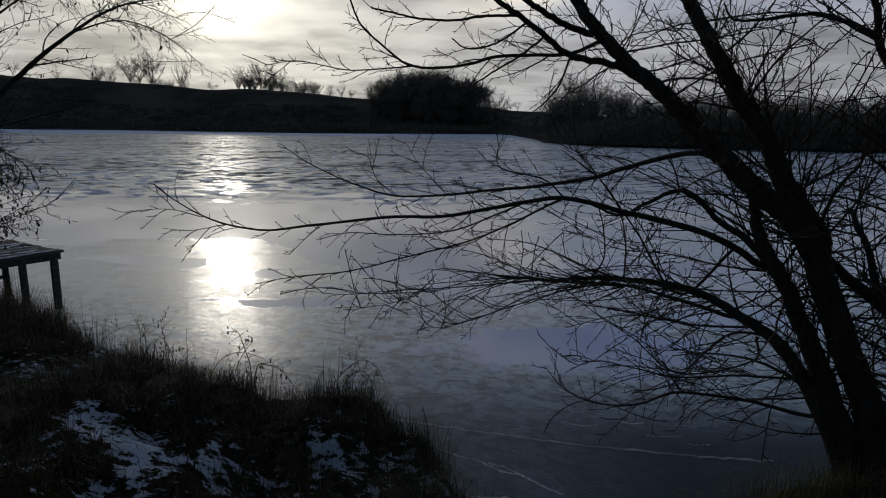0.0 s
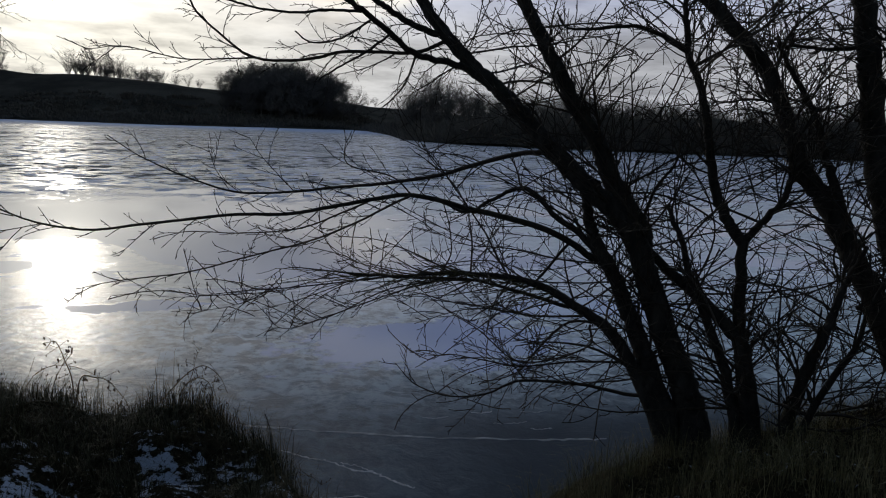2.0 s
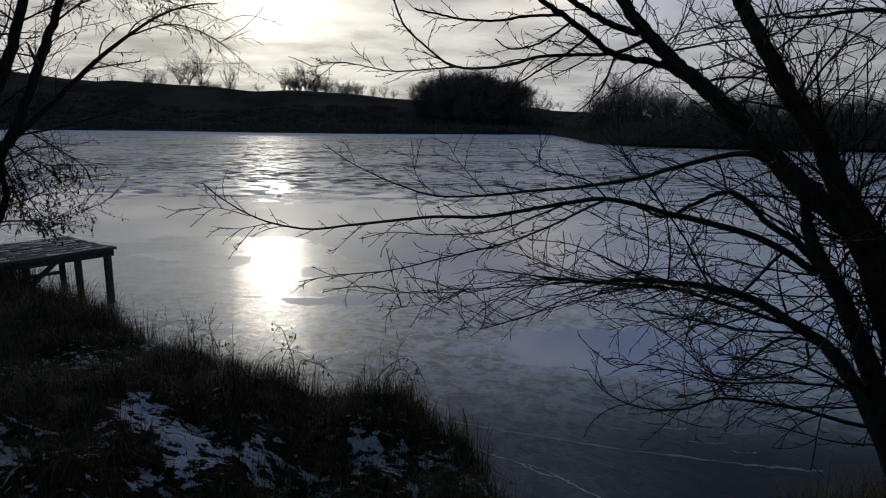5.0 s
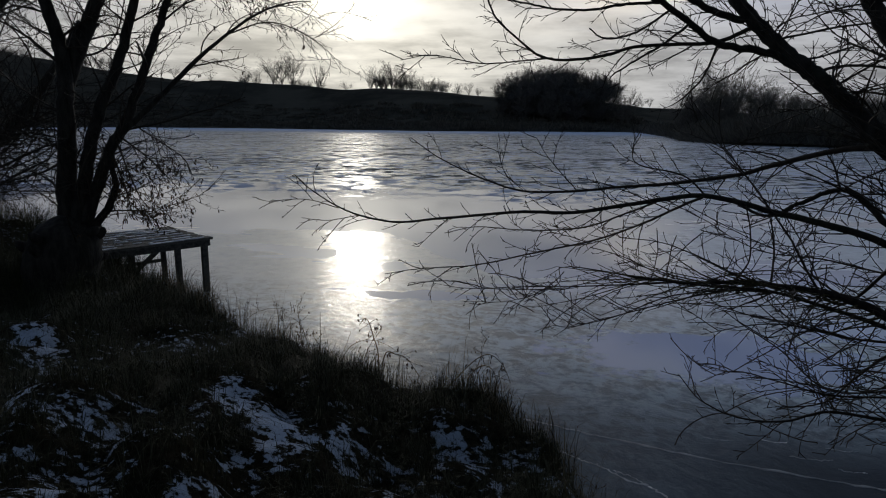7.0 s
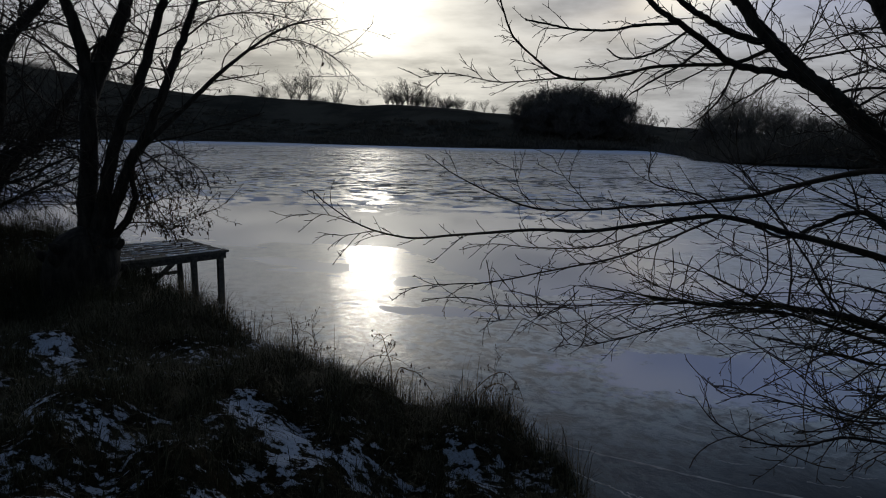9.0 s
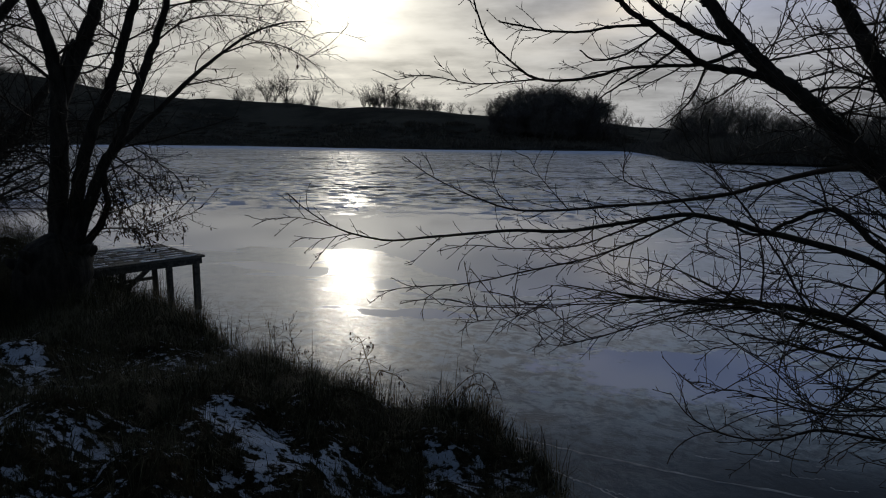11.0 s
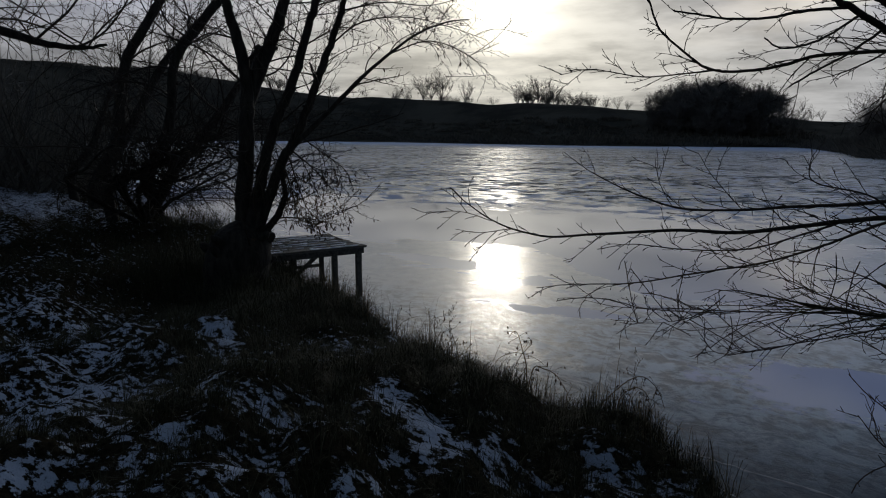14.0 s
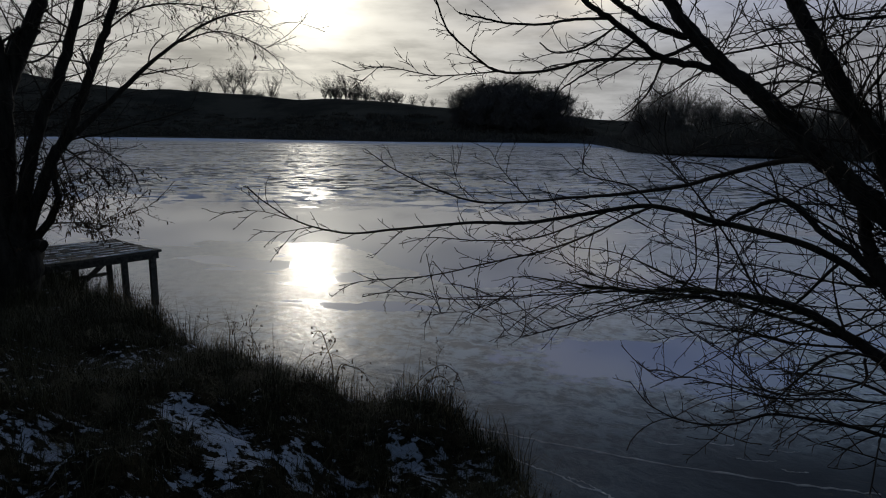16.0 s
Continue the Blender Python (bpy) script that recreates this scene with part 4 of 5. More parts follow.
def jetty_tree_limbs(tree):
    stem, limb = tree_maker(tree, random.Random(22), length=0.8, gap=0.036, level=2, lift=-0.02, low=0.0032)
    limb([(-4.02, 7.41, 3.60), (-3.56, 7.57, 3.75), (-3.09, 7.70, 3.57), (-2.71, 7.77, 3.23)], 0.012, 0.003, side=5, reach=0.6)
    limb([(-4.59, 7.24, 4.11), (-4.11, 7.43, 4.21), (-3.58, 7.61, 4.17), (-3.05, 7.75, 4.29)], 0.014, 0.003, side=5, reach=0.6)
    limb([(-4.72, 7.17, 3.70), (-4.35, 7.30, 3.97), (-3.83, 7.49, 4.03), (-3.29, 7.64, 3.90), (-2.88, 7.71, 3.75)], 0.014, 0.003, side=5, reach=0.6)
    limb([(-5.05, 7.12, 3.71), (-4.66, 7.28, 3.92), (-4.32, 7.38, 3.85)], 0.012, 0.004, side=5, reach=0.6)
    limb([(-5.13, 6.86, 2.43), (-4.92, 6.92, 2.26), (-4.72, 6.98, 2.05), (-4.54, 7.02, 1.84)], 0.016, 0.004, side=11, reach=0.6)
    limb([(-5.16, 6.84, 2.39), (-5.04, 6.84, 2.05), (-4.90, 6.86, 1.70), (-4.72, 6.90, 1.53)], 0.014, 0.004, side=11, reach=0.6)
    limb([(-5.20, 6.83, 2.18), (-5.08, 6.83, 1.83), (-4.99, 6.80, 1.56), (-4.84, 6.82, 1.46)], 0.014, 0.004, side=11, reach=0.6)
    limb([(-5.07, 6.97, 2.60), (-4.80, 7.05, 2.40), (-4.52, 7.13, 2.19), (-4.39, 7.11, 1.98)], 0.012, 0.004, side=5, reach=0.6)
    limb([(-5.72, 6.71, 2.17), (-6.00, 6.66, 2.02), (-6.36, 6.54, 1.91), (-6.67, 6.45, 1.79)], 0.02, 0.005, side=5, reach=0.6)
    limb([(-5.72, 6.74, 2.46), (-6.04, 6.74, 2.49), (-6.45, 6.66, 2.23)], 0.015, 0.005, side=5, reach=0.6)
    limb([(-5.84, 6.80, 3.78), (-6.16, 6.66, 3.84), (-6.42, 6.55, 3.70), (-6.63, 6.49, 3.77)], 0.016, 0.005, side=5, reach=0.6)
    limb([(-4.88, 6.81, 1.49), (-4.85, 6.84, 1.53), (-4.71, 7.28, 1.63), (-4.60, 7.68, 1.69)], 0.008, 0.003, side=5, reach=0.6)
    limb([(-5.77, 6.82, 3.50), (-5.52, 6.95, 3.71), (-5.33, 7.03, 3.78), (-5.13, 7.10, 3.75)], 0.02, 0.006, side=5, reach=0.6)


def leaning_tree(tree):
    stem, limb = tree_maker(tree, random.Random(23), length=1.4, gap=0.076, level=2, lift=0.02, low=0.005)
    stem([(-10.06, 9.12, 1.15), (-9.90, 9.30, 1.46), (-9.71, 9.49, 1.94), (-9.40, 9.79, 2.41), (-9.08, 10.09, 3.00), (-8.75, 10.37, 3.64), (-8.48, 10.59, 4.28)], 0.16, 0.06, side=18, shoots=5, reach=2.2)
    stem([(-10.84, 8.99, 1.61), (-10.25, 9.40, 1.93), (-9.55, 9.88, 2.38), (-9.02, 10.14, 2.63)], 0.13, 0.05, side=18, shoots=6, reach=2.2)
    stem([(-10.33, 9.56, 1.31), (-10.42, 9.47, 1.70), (-10.10, 9.81, 2.78), (-9.98, 9.93, 3.95), (-9.66, 10.23, 4.60), (-9.34, 10.53, 5.15), (-9.16, 10.68, 5.58)], 0.14, 0.07, side=15, shoots=5, reach=2.4)
    stem([(-10.02, 9.08, 0.85), (-10.15, 7.61, 1.78), (-9.89, 7.73, 2.01), (-9.63, 7.84, 2.29), (-9.35, 7.97, 2.46)], 0.05, 0.012, side=8, shoots=3, reach=1.3)
    stem([(-10.02, 9.08, 0.85), (-9.64, 8.25, 1.71), (-9.34, 8.38, 2.00), (-9.03, 8.52, 2.15), (-8.51, 8.85, 2.46)], 0.05, 0.012, side=8, shoots=3, reach=1.3)
    stem([(-10.02, 9.08, 0.85), (-9.30, 8.61, 1.47), (-9.04, 8.69, 1.82), (-8.83, 8.72, 2.07), (-8.45, 8.90, 2.54)], 0.05, 0.012, side=8, shoots=3, reach=1.3)
    stem([(-10.02, 9.08, 0.85), (-9.49, 8.41, 1.65), (-9.13, 8.65, 1.78), (-8.83, 8.81, 1.83), (-8.31, 9.16, 2.14), (-8.07, 9.25, 2.23)], 0.05, 0.012, side=8, shoots=3, reach=1.3)
    stem([(-10.02, 9.08, 0.85), (-9.15, 8.77, 1.41), (-8.89, 8.85, 1.54), (-8.57, 8.97, 1.75), (-8.13, 9.19, 2.00)], 0.05, 0.012, side=8, shoots=3, reach=1.3)
    stem([(-10.02, 9.08, 0.85), (-9.72, 8.15, 1.81), (-9.34, 8.28, 1.84), (-8.80, 8.56, 1.60)], 0.05, 0.012, side=8, shoots=3, reach=1.3)
    stem([(-10.02, 9.08, 0.85), (-9.35, 8.56, 1.55), (-9.25, 8.53, 1.99), (-8.81, 8.83, 2.31), (-8.36, 9.12, 2.39), (-8.01, 9.30, 2.31)], 0.05, 0.012, side=8, shoots=3, reach=1.3)


def back_tree(tree):
    stem, limb = tree_maker(tree, random.Random(24), length=1.7, gap=0.111, level=2, lift=0.02, low=0.007)
    stem([(-14.88, 11.95, 1.25), (-14.54, 12.36, 2.28), (-14.41, 12.51, 3.39), (-14.28, 12.66, 4.44), (-14.03, 12.93, 5.08), (-13.67, 13.30, 5.95), (-13.51, 13.47, 6.51)], 0.2, 0.1, side=15, shoots=5, reach=3.0)
    stem([(-14.84, 12.00, 1.25), (-14.31, 12.62, 2.68), (-13.90, 13.07, 3.84), (-13.59, 13.39, 4.56), (-13.12, 13.85, 5.31), (-12.51, 14.39, 6.34)], 0.17, 0.08, side=15, shoots=5, reach=3.0)
    stem([(-16.76, 12.79, 1.44), (-16.42, 13.22, 2.29), (-16.15, 13.56, 3.46), (-15.93, 13.82, 4.24)], 0.15, 0.05, side=12, shoots=6, reach=3.0)


def edge_tree(tree):
    stem, limb = tree_maker(tree, random.Random(25), length=1.2, gap=0.085, level=2, lift=0.01, low=0.005)
    stem([(-11.55, 6.17, 1.77), (-11.18, 6.25, 2.89), (-10.82, 6.31, 3.86), (-10.42, 6.42, 4.17), (-9.89, 6.71, 4.03), (-9.42, 6.88, 3.89), (-8.93, 7.04, 3.83), (-8.48, 7.14, 3.86)], 0.18, 0.02, side=18, shoots=4, reach=2.0)
    stem([(-11.43, 6.39, 2.89), (-11.26, 6.69, 4.26), (-11.04, 7.04, 4.98)], 0.12, 0.06)


def make_left_trees():
    for maker, at, label in (
        ((jetty_tree_stems, jetty_tree_bole, jetty_tree_limbs, jetty_tree_leaves), (-5.75, 6.5), "bare dark willow with a stout bole beside the jetty"),
        ((leaning_tree,), (-10.0, 9.1), "bare tree leaning out over the ice from the bank"),
        ((back_tree,), (-14.9, 12.0), "bare tree with forked stems on the far bank of the inlet"),
        ((edge_tree,), (-11.6, 6.2), "bare tree with a long low branch on the bank"),
    ):
        tree = thing("willow_tree", label, "tree", (*at, land_at(*at)))
        hold(tree, *maker)


make_near_trees()
make_left_trees()


# ---- jetty ----
def make_jetty():
    jetty = thing("jetty", "small weathered plank jetty on posts, dusted with snow", "jetty", (-5.45, 9.15, 0.0))
    along, across = Vector((-0.533, -0.846, 0)), Vector((-0.846, 0.533, 0))
    turn = Matrix((along, across, Vector((0, 0, 1)))).transposed().to_4x4()
    rng = random.Random(31)
    for k in range(8):
        b = Build()
        m = turn @ Matrix.Translation((1.0 + rng.uniform(-0.03, 0.03), 0.10 + k * 0.185, 0.83 + rng.uniform(-0.006, 0.006))) @ pose(0, 0, 0, rng.uniform(-1, 1), 0, rng.uniform(-0.4, 0.4))
        b.box(m, (2.1, 0.172, 0.035))
        part("plank", b, WOOD, jetty, smooth=False)
        s = Build()
        for j in range(14):
            q = m @ pose(rng.uniform(-0.9, 0.9), rng.uniform(-0.05, 0.05), 0.021, 0, 0, rng.uniform(-12, 12))
            s.box(q, (rng.uniform(0.05, 0.32), rng.uniform(0.02, 0.08), 0.006))
        part("snow_dusting", s, SNOW, jetty, "thin broken snow", kind="stuff")
    for off in (0.03, 1.42):
        b = Build()
        b.box(turn @ Matrix.Translation((1.0, off, 0.765)), (2.05, 0.06, 0.09))
        part("beam", b, WOOD, jetty, smooth=False)
    for x, y, lean in ((0.05, 0.05, 1.0), (0.47, 0.05, 2.0), (1.85, 0.05, 1.0), (0.10, 1.40, 2.5), (0.62, 1.42, 0.0), (1.85, 1.40, -1.0)):
        b = Build()
        b.box(turn @ Matrix.Translation((x, y, 0.28)) @ pose(0, 0, 0, lean, lean * 0.5, 8 * lean), (0.085, 0.085, 0.98))
        part("post", b, WOOD, jetty, smooth=False)
    for z in (0.30, 0.50):
        b = Build()
        b.box(turn @ Matrix.Translation((0.36, 1.41, z)), (0.55, 0.05, 0.05))
        part("cross_rail", b, WOOD, jetty, smooth=False)
    b = Build()
    b.box(turn @ Matrix.Translation((0.36, 1.36, 0.36)) @ pose(0, 0, 0, 0, 38, 0), (0.75, 0.04, 0.07))
    part("brace", b, WOOD, jetty, smooth=False)


make_jetty()


# ---- far trees ----
def bare_tree_meshes(seed, height, width, dense, low, vase=0.0):
    """Trunk and crown of one far tree."""
    rng = random.Random(seed)
    trunk, crown = Build(), Build()
    line = wander(rng, Vector((0, 0, -0.3)), Vector((0, 0, 1)), height * 0.7, 8, 0.1, 0.08)
    radii = [height * 0.018 * (1 - 0.75 * i / 8) for i in range(9)]
    trunk.tube(line, radii, 7)
    for k in range(dense):
        i = rng.randrange(1, 6 if vase else 9)
        f = i / 8
        turn = rng.uniform(0, 6.283)
        way = Vector((math.cos(turn), math.sin(turn), rng.uniform(0.15, 1.1) + f * 0.4 + vase * rng.uniform(0.2, 1.6)))
        reach = width * rng.uniform(0.55, 1.1) * (1.05 - 0.5 * abs(f - 0.45))
        bough = wander(rng, line[i], way, reach, 5, 0.10, 0.14)
        rr = [max(low, radii[i] * 0.4 * (1 - 0.8 * q / 5)) for q in range(6)]
        trunk.tube(bough, rr, 4)
        for q in range(12 if low < 0.05 else 15):
            j = rng.randrange(1, 6)
            way = (bough[j] - bough[j - 1]).normalized() + Vector((rng.gauss(0, 0.7), rng.gauss(0, 0.7), rng.gauss(0.2, 0.6)))
            twig = wander(rng, bough[j], way, reach * rng.uniform(0.25, 0.55), 3, 0.08, 0.2)
            crown.strip(twig, [low, low * 0.8, low * 0.6, low * 0.3], way.orthogonal().normalized())
            for s in range(3 if low < 0.05 else 6):
                p = twig[rng.randrange(1, 4)]
                way = Vector((rng.gauss(0, 0.7), rng.gauss(0, 0.7), rng.gauss(0.3, 0.6)))
                small = wander(rng, p, way, reach * rng.uniform(0.1, 0.25), 2, 0.05, 0.2)
                crown.strip(small, [low * 0.9, low * 0.7, low * 0.3], way.orthogonal().normalized())
    return trunk.mesh("trunk", HAZED_BARK), crown.mesh("crown", HAZED_BARK, False)


def fan_tree_meshes(seed, height, low):
    """Trunk and crown of an airy, fan-shaped far tree that forks near the ground."""
    rng = random.Random(seed)
    trunk, crown = Build(), Build()
    trunk.tube(wander(rng, Vector((0, 0, -0.6)), Vector((0, 0, 1)), height * 0.25, 4, 0.1, 0.06), [height * 0.014] * 5, 6)
    for k in range(11):
        turn = k * 2.4 + rng.uniform(-0.4, 0.4)
        lean = rng.uniform(0.15, 0.85)
        foot = Vector((0, 0, height * rng.uniform(0.02, 0.22)))
        bough = wander(rng, foot, Vector((math.cos(turn) * lean, math.sin(turn) * lean, 1.0)), height * rng.uniform(0.6, 0.85), 8, 0.02, 0.05)
        trunk.tube(bough, [max(low, height * 0.008 * (1 - 0.11 * q)) for q in range(9)], 4)
        for q in range(12):
            j = rng.randrange(2, 9)
            way = (bough[j] - bough[j - 1]).normalized() + Vector((rng.gauss(0, 0.5), rng.gauss(0, 0.5), rng.gauss(0.15, 0.35)))
            twig = wander(rng, bough[j], way, height * rng.uniform(0.12, 0.3), 4, 0.03, 0.1)
            crown.strip(twig, [low, low * 0.9, low * 0.8, low * 0.6, low * 0.3], way.orthogonal().normalized())
            for s in range(5):
                p = twig[rng.randrange(1, 5)]
                way = Vector((rng.gauss(0, 0.6), rng.gauss(0, 0.6), rng.gauss(0.5, 0.5)))
                small = wander(rng, p, way, height * rng.uniform(0.05, 0.13), 2, 0.03, 0.15)
                crown.strip(small, [low * 0.8, low * 0.6, low * 0.3], way.orthogonal().normalized())
    return trunk.mesh("trunk", HAZED_BARK), crown.mesh("crown", HAZED_BARK, False)


def make_far_trees():
    kinds = [bare_tree_meshes(41 + k, 9.0, 3.6, 26, 0.035) for k in range(3)] + [bare_tree_meshes(51 + k, 16.0, 6.5, 50, 0.05) for k in range(3)]
    kinds += [bare_tree_meshes(57 + k, 10.0, 5.4, 40, 0.024, 0.8) for k in range(3)]
    kinds += [fan_tree_meshes(101 + k, 10.0, 0.035) for k in range(4)]
    rng = random.Random(61)

    def plant(x, y, kind, scale, label, group):
        tree = thing("bare_tree", label, "tree", (x, y, land_at(x, y) - 0.05), group)
        for name, mesh in zip(("trunk", "crown"), kinds[kind]):
            ob = new(name, mesh)
            ob.parent = tree
        tree.scale = (scale * rng.uniform(0.9, 1.1), scale * rng.uniform(0.9, 1.1), scale)
        tree.rotation_euler = (0, 0, rng.uniform(0, 6.28))

    # the dense round copse across the lake
    for k in range(26):
        a = k * 2.4
        s = math.sqrt((k + 0.5) / 26)
        x, y = -4.0 + 18.5 * s * math.cos(a), 211 + 9 * s * math.sin(a)
        plant(x, y, 3 + k % 3, (1.02 - 0.30 * s ** 3) * rng.uniform(0.92, 1.05), "tall bare tree in a dense dark copse", "copse across the lake")
    for turn, far, size in ((-4.1, 206, 1.15), (-4.6, 208, 0.95)):
        c = radians(turn)
        plant(-math.sin(c) * far, math.cos(c) * far, 9 + rng.randrange(4), size, "feathery bare tree at the edge of the copse", "copse across the lake")
    # single trees and small groups along the skyline
    skyline = [(24.3, 1.40), (23.4, 1.28), (24.9, 1.0), (21.3, 0.95), (26.4, 0.75), (27.3, 0.6), (29.8, 0.5), (32.5, 0.5), (19.0, 0.45)]
    skyline += [(16.9 - 0.42 * k, (0.85, 0.62, 0.9, 0.75, 0.9, 0.6, 0.8, 0.8, 0.65, 0.5, 0.6, 0.5, 0.45, 0.55, 0.4, 0.42)[k]) for k in range(16)]
    skyline += [(rng.uniform(9.6, 17.5), rng.uniform(0.28, 0.5)) for k in range(34)] + [(rng.uniform(20.8, 27.5), rng.uniform(0.22, 0.38)) for k in range(22)]
    skyline += [(rng.uniform(36, 48), rng.uniform(0.35, 0.6)) for k in range(40)]
    skyline += [(9.6, 0.42), (8.7, 0.5), (7.9, 0.36), (-5.6, 0.4), (-6.2, 0.34)]
    for turn, size in skyline:
        c = radians(turn)
        far = (318 if turn > 18 else 282) + rng.uniform(-8, 8)
        size *= 1.2
        plant(-math.sin(c) * far, math.cos(c) * far, 9 + rng.randrange(4), size, "small bare tree on the skyline of the hill", "trees on the skyline")
    # the wooded shore beyond the headland: a tall clump at its tip, lower trees behind
    for k in range(92):
        f = k / 91
        turn = -8.8 - 57 * f ** 1.35
        far = float(np.interp(turn, [-66, -45, -30, -20, -13, -8], [86, 92, 100, 104, 112, 130])) + rng.uniform(0, 26)
        c = radians(turn)
        top = float(np.interp(turn, [-66, -30, -18, -15, -12.5, -10.5, -9, -8], [0.56, 0.58, 0.62, 0.74, 0.84, 0.84, 0.66, 0.45]))
        size = top * rng.uniform(0.72, 1.08) * (1.0 if rng.random() < 0.88 else 1.3)
        plant(-math.sin(c) * far, math.cos(c) * far, 6 + rng.randrange(3), size, "bare grey tree on the wooded shore", "trees along the shore")
    # tall hedge trees closing the bank away from the sun
    for k in range(16):
        turn = 55 + 2.6 * k
        far = 30 - 0.35 * k + rng.uniform(-2, 4)
        c = radians(turn)
        plant(-math.sin(c) * far, math.cos(c) * far, rng.randrange(3), rng.uniform(0.5, 0.75), "dark bare hedge tree on the bank", "hedge on the bank")


def make_brush():
    """Dark scrub on the far banks: clumps of upright twigs."""
    ring = np.arange(-75.0, 105.0, 0.5)
    ray_r = np.linspace(60, 330, 271)
    c = np.radians(ring)
    d = shore_distance(-np.sin(c)[:, None] * ray_r, np.cos(c)[:, None] * ray_r)
    edges = ray_r[np.argmax((d > 0) & (ray_r > 70), axis=1)]
    for seed, turns, clumps, depth, high, label in (
        (71, (78, 44), 1300, 150, (0.7, 1.4), "dark bare scrub on the hillside above the lake"),
        (72, (44, 20), 620, 34, (0.6, 1.5), "dark bare scrub on the hillside above the lake"),
        (73, (20, -6.5), 620, 34, (0.9, 2.2), "dark bare scrub along the far shore"),
        (74, (-6.5, -15), 420, 20, (1.4, 3.4), "dark bare scrub along the headland"),
        (77, (-15, -34), 820, 20, (2.4, 5.0), "tall dark bare scrub along the headland"),
        (75, (-34, -70), 1100, 20, (2.4, 5.0), "dark bare scrub along the headland"),
        (76, (51, 100), 200, 0, (3.0, 6.5), "dark bare hedge on the bank"),
    ):
        r = np.random.RandomState(seed)
        each = 46 if depth else 44
        turn = r.uniform(min(turns), max(turns), clumps)
        far = np.interp(turn, ring, edges) + r.uniform(0, 1, clumps) ** 1.6 * depth + 0.4 if depth else r.uniform(23, 34, clumps)
        x, y = -np.sin(np.radians(turn)) * far, np.cos(np.radians(turn)) * far
        z = land(x, y)
        tall, wide = r.uniform(*high, clumps), r.uniform(1.4, 3.0, clumps) * (1.0 if depth else 0.5)
        x, y, z, tall, wide, far = (np.repeat(v, each) for v in (x, y, z, tall, wide, far))
        n = len(x)
        a, s = r.uniform(0, 6.283, n), np.sqrt(r.uniform(0, 1, n))
        foot = np.stack([x + wide * s * np.cos(a), y + wide * s * np.sin(a), z - 0.2], 1)
        way = np.stack([np.cos(a) * 0.8 + r.normal(0, 0.7, n), np.sin(a) * 0.8 + r.normal(0, 0.7, n), r.uniform(0.5, 1.4, n)], 1)
        way /= np.linalg.norm(way, axis=1, keepdims=True)
        reach = tall * r.uniform(0.5, 1.1, n) * (1 - 0.4 * s ** 2)
        side = np.stack([y, -x, np.zeros(n)], 1) / np.hypot(x, y)[:, None]
        thick = 0.10 * far / 200 + (0.015 if depth else 0.005)
        verts = np.empty((n, 3, 2, 3))
        for k, (f, w) in enumerate(((0, 1.0), (0.5, 0.9), (1.0, 0.12))):
            p = foot + way * (reach * f)[:, None] + r.normal(0, 0.12, (n, 3)) * (reach * f)[:, None] * 0.6
            verts[:, k, 0], verts[:, k, 1] = p - side * (thick * w)[:, None], p + side * (thick * w)[:, None]
        quads_mesh("scrub", verts, HAZED_BRUSH, label, "scrub")


make_far_trees()
make_brush()


# ---- grass and weeds on the bank ----
def grass_mesh(name, x, y, z, height, out, bow, width, stuff, label):
    """Blades of four points each, bent over by bow in the direction out."""
    count = len(x)
    foot = np.stack([x, y, z - 0.012], 1)
    side = np.stack([-np.sin(out) + 0.6, np.cos(out), np.zeros(count)], 1)
    side /= np.linalg.norm(side, axis=1, keepdims=True)
    lean = np.stack([np.cos(out), np.sin(out), np.zeros(count)], 1)
    up = np.array([0, 0, 1.0])
    verts = np.empty((count, 4, 2, 3))
    for k, (a, b, w) in enumerate(((0, 0, 1.0), (0.16, 0.48, 1.0), (0.46, 0.80, 0.7), (0.88, 1.0, 0.12))):
        rise = b - (0.42 * bow if k == 3 else 0.10 * bow if k == 2 else 0)
        p = foot + lean * (height * a * bow)[:, None] + up * (height * rise)[:, None]
        s = side * (width * w)[:, None]
        verts[:, k, 0], verts[:, k, 1] = p - s, p + s
    quads_mesh(name, verts, stuff, label, "grass")


def make_grass(name, count, area, seed, height, stuff, label, keep, each=1, spread=0.0, droop=0.9):
    """Tufts of blades; each: blades in a tuft."""
    r = np.random.RandomState(seed)
    x0, x1, y0, y1 = area
    x, y = r.uniform(x0, x1, count), r.uniform(y0, y1, count)
    d = shore_distance(x, y)
    ok = keep(x, y, d, r.uniform(0, 1, count))
    x, y = x[ok], y[ok]
    size = r.uniform(0.6, 1.3, len(x))
    x, y, size = np.repeat(x, each), np.repeat(y, each), np.repeat(size, each)
    n = len(x)
    a, s = r.uniform(0, 6.283, n), spread * np.sqrt(r.uniform(0, 1, n)) * size
    x, y = x + s * np.cos(a), y + s * np.sin(a)
    out = a + r.normal(0, 0.7, n) if each > 1 else a
    grass_mesh(name, x, y, land(x, y), height * size * r.uniform(0.5, 1.2, n), out, droop * r.uniform(0.2, 1.2, n), r.uniform(0.0007, 0.0017, n), stuff, label)


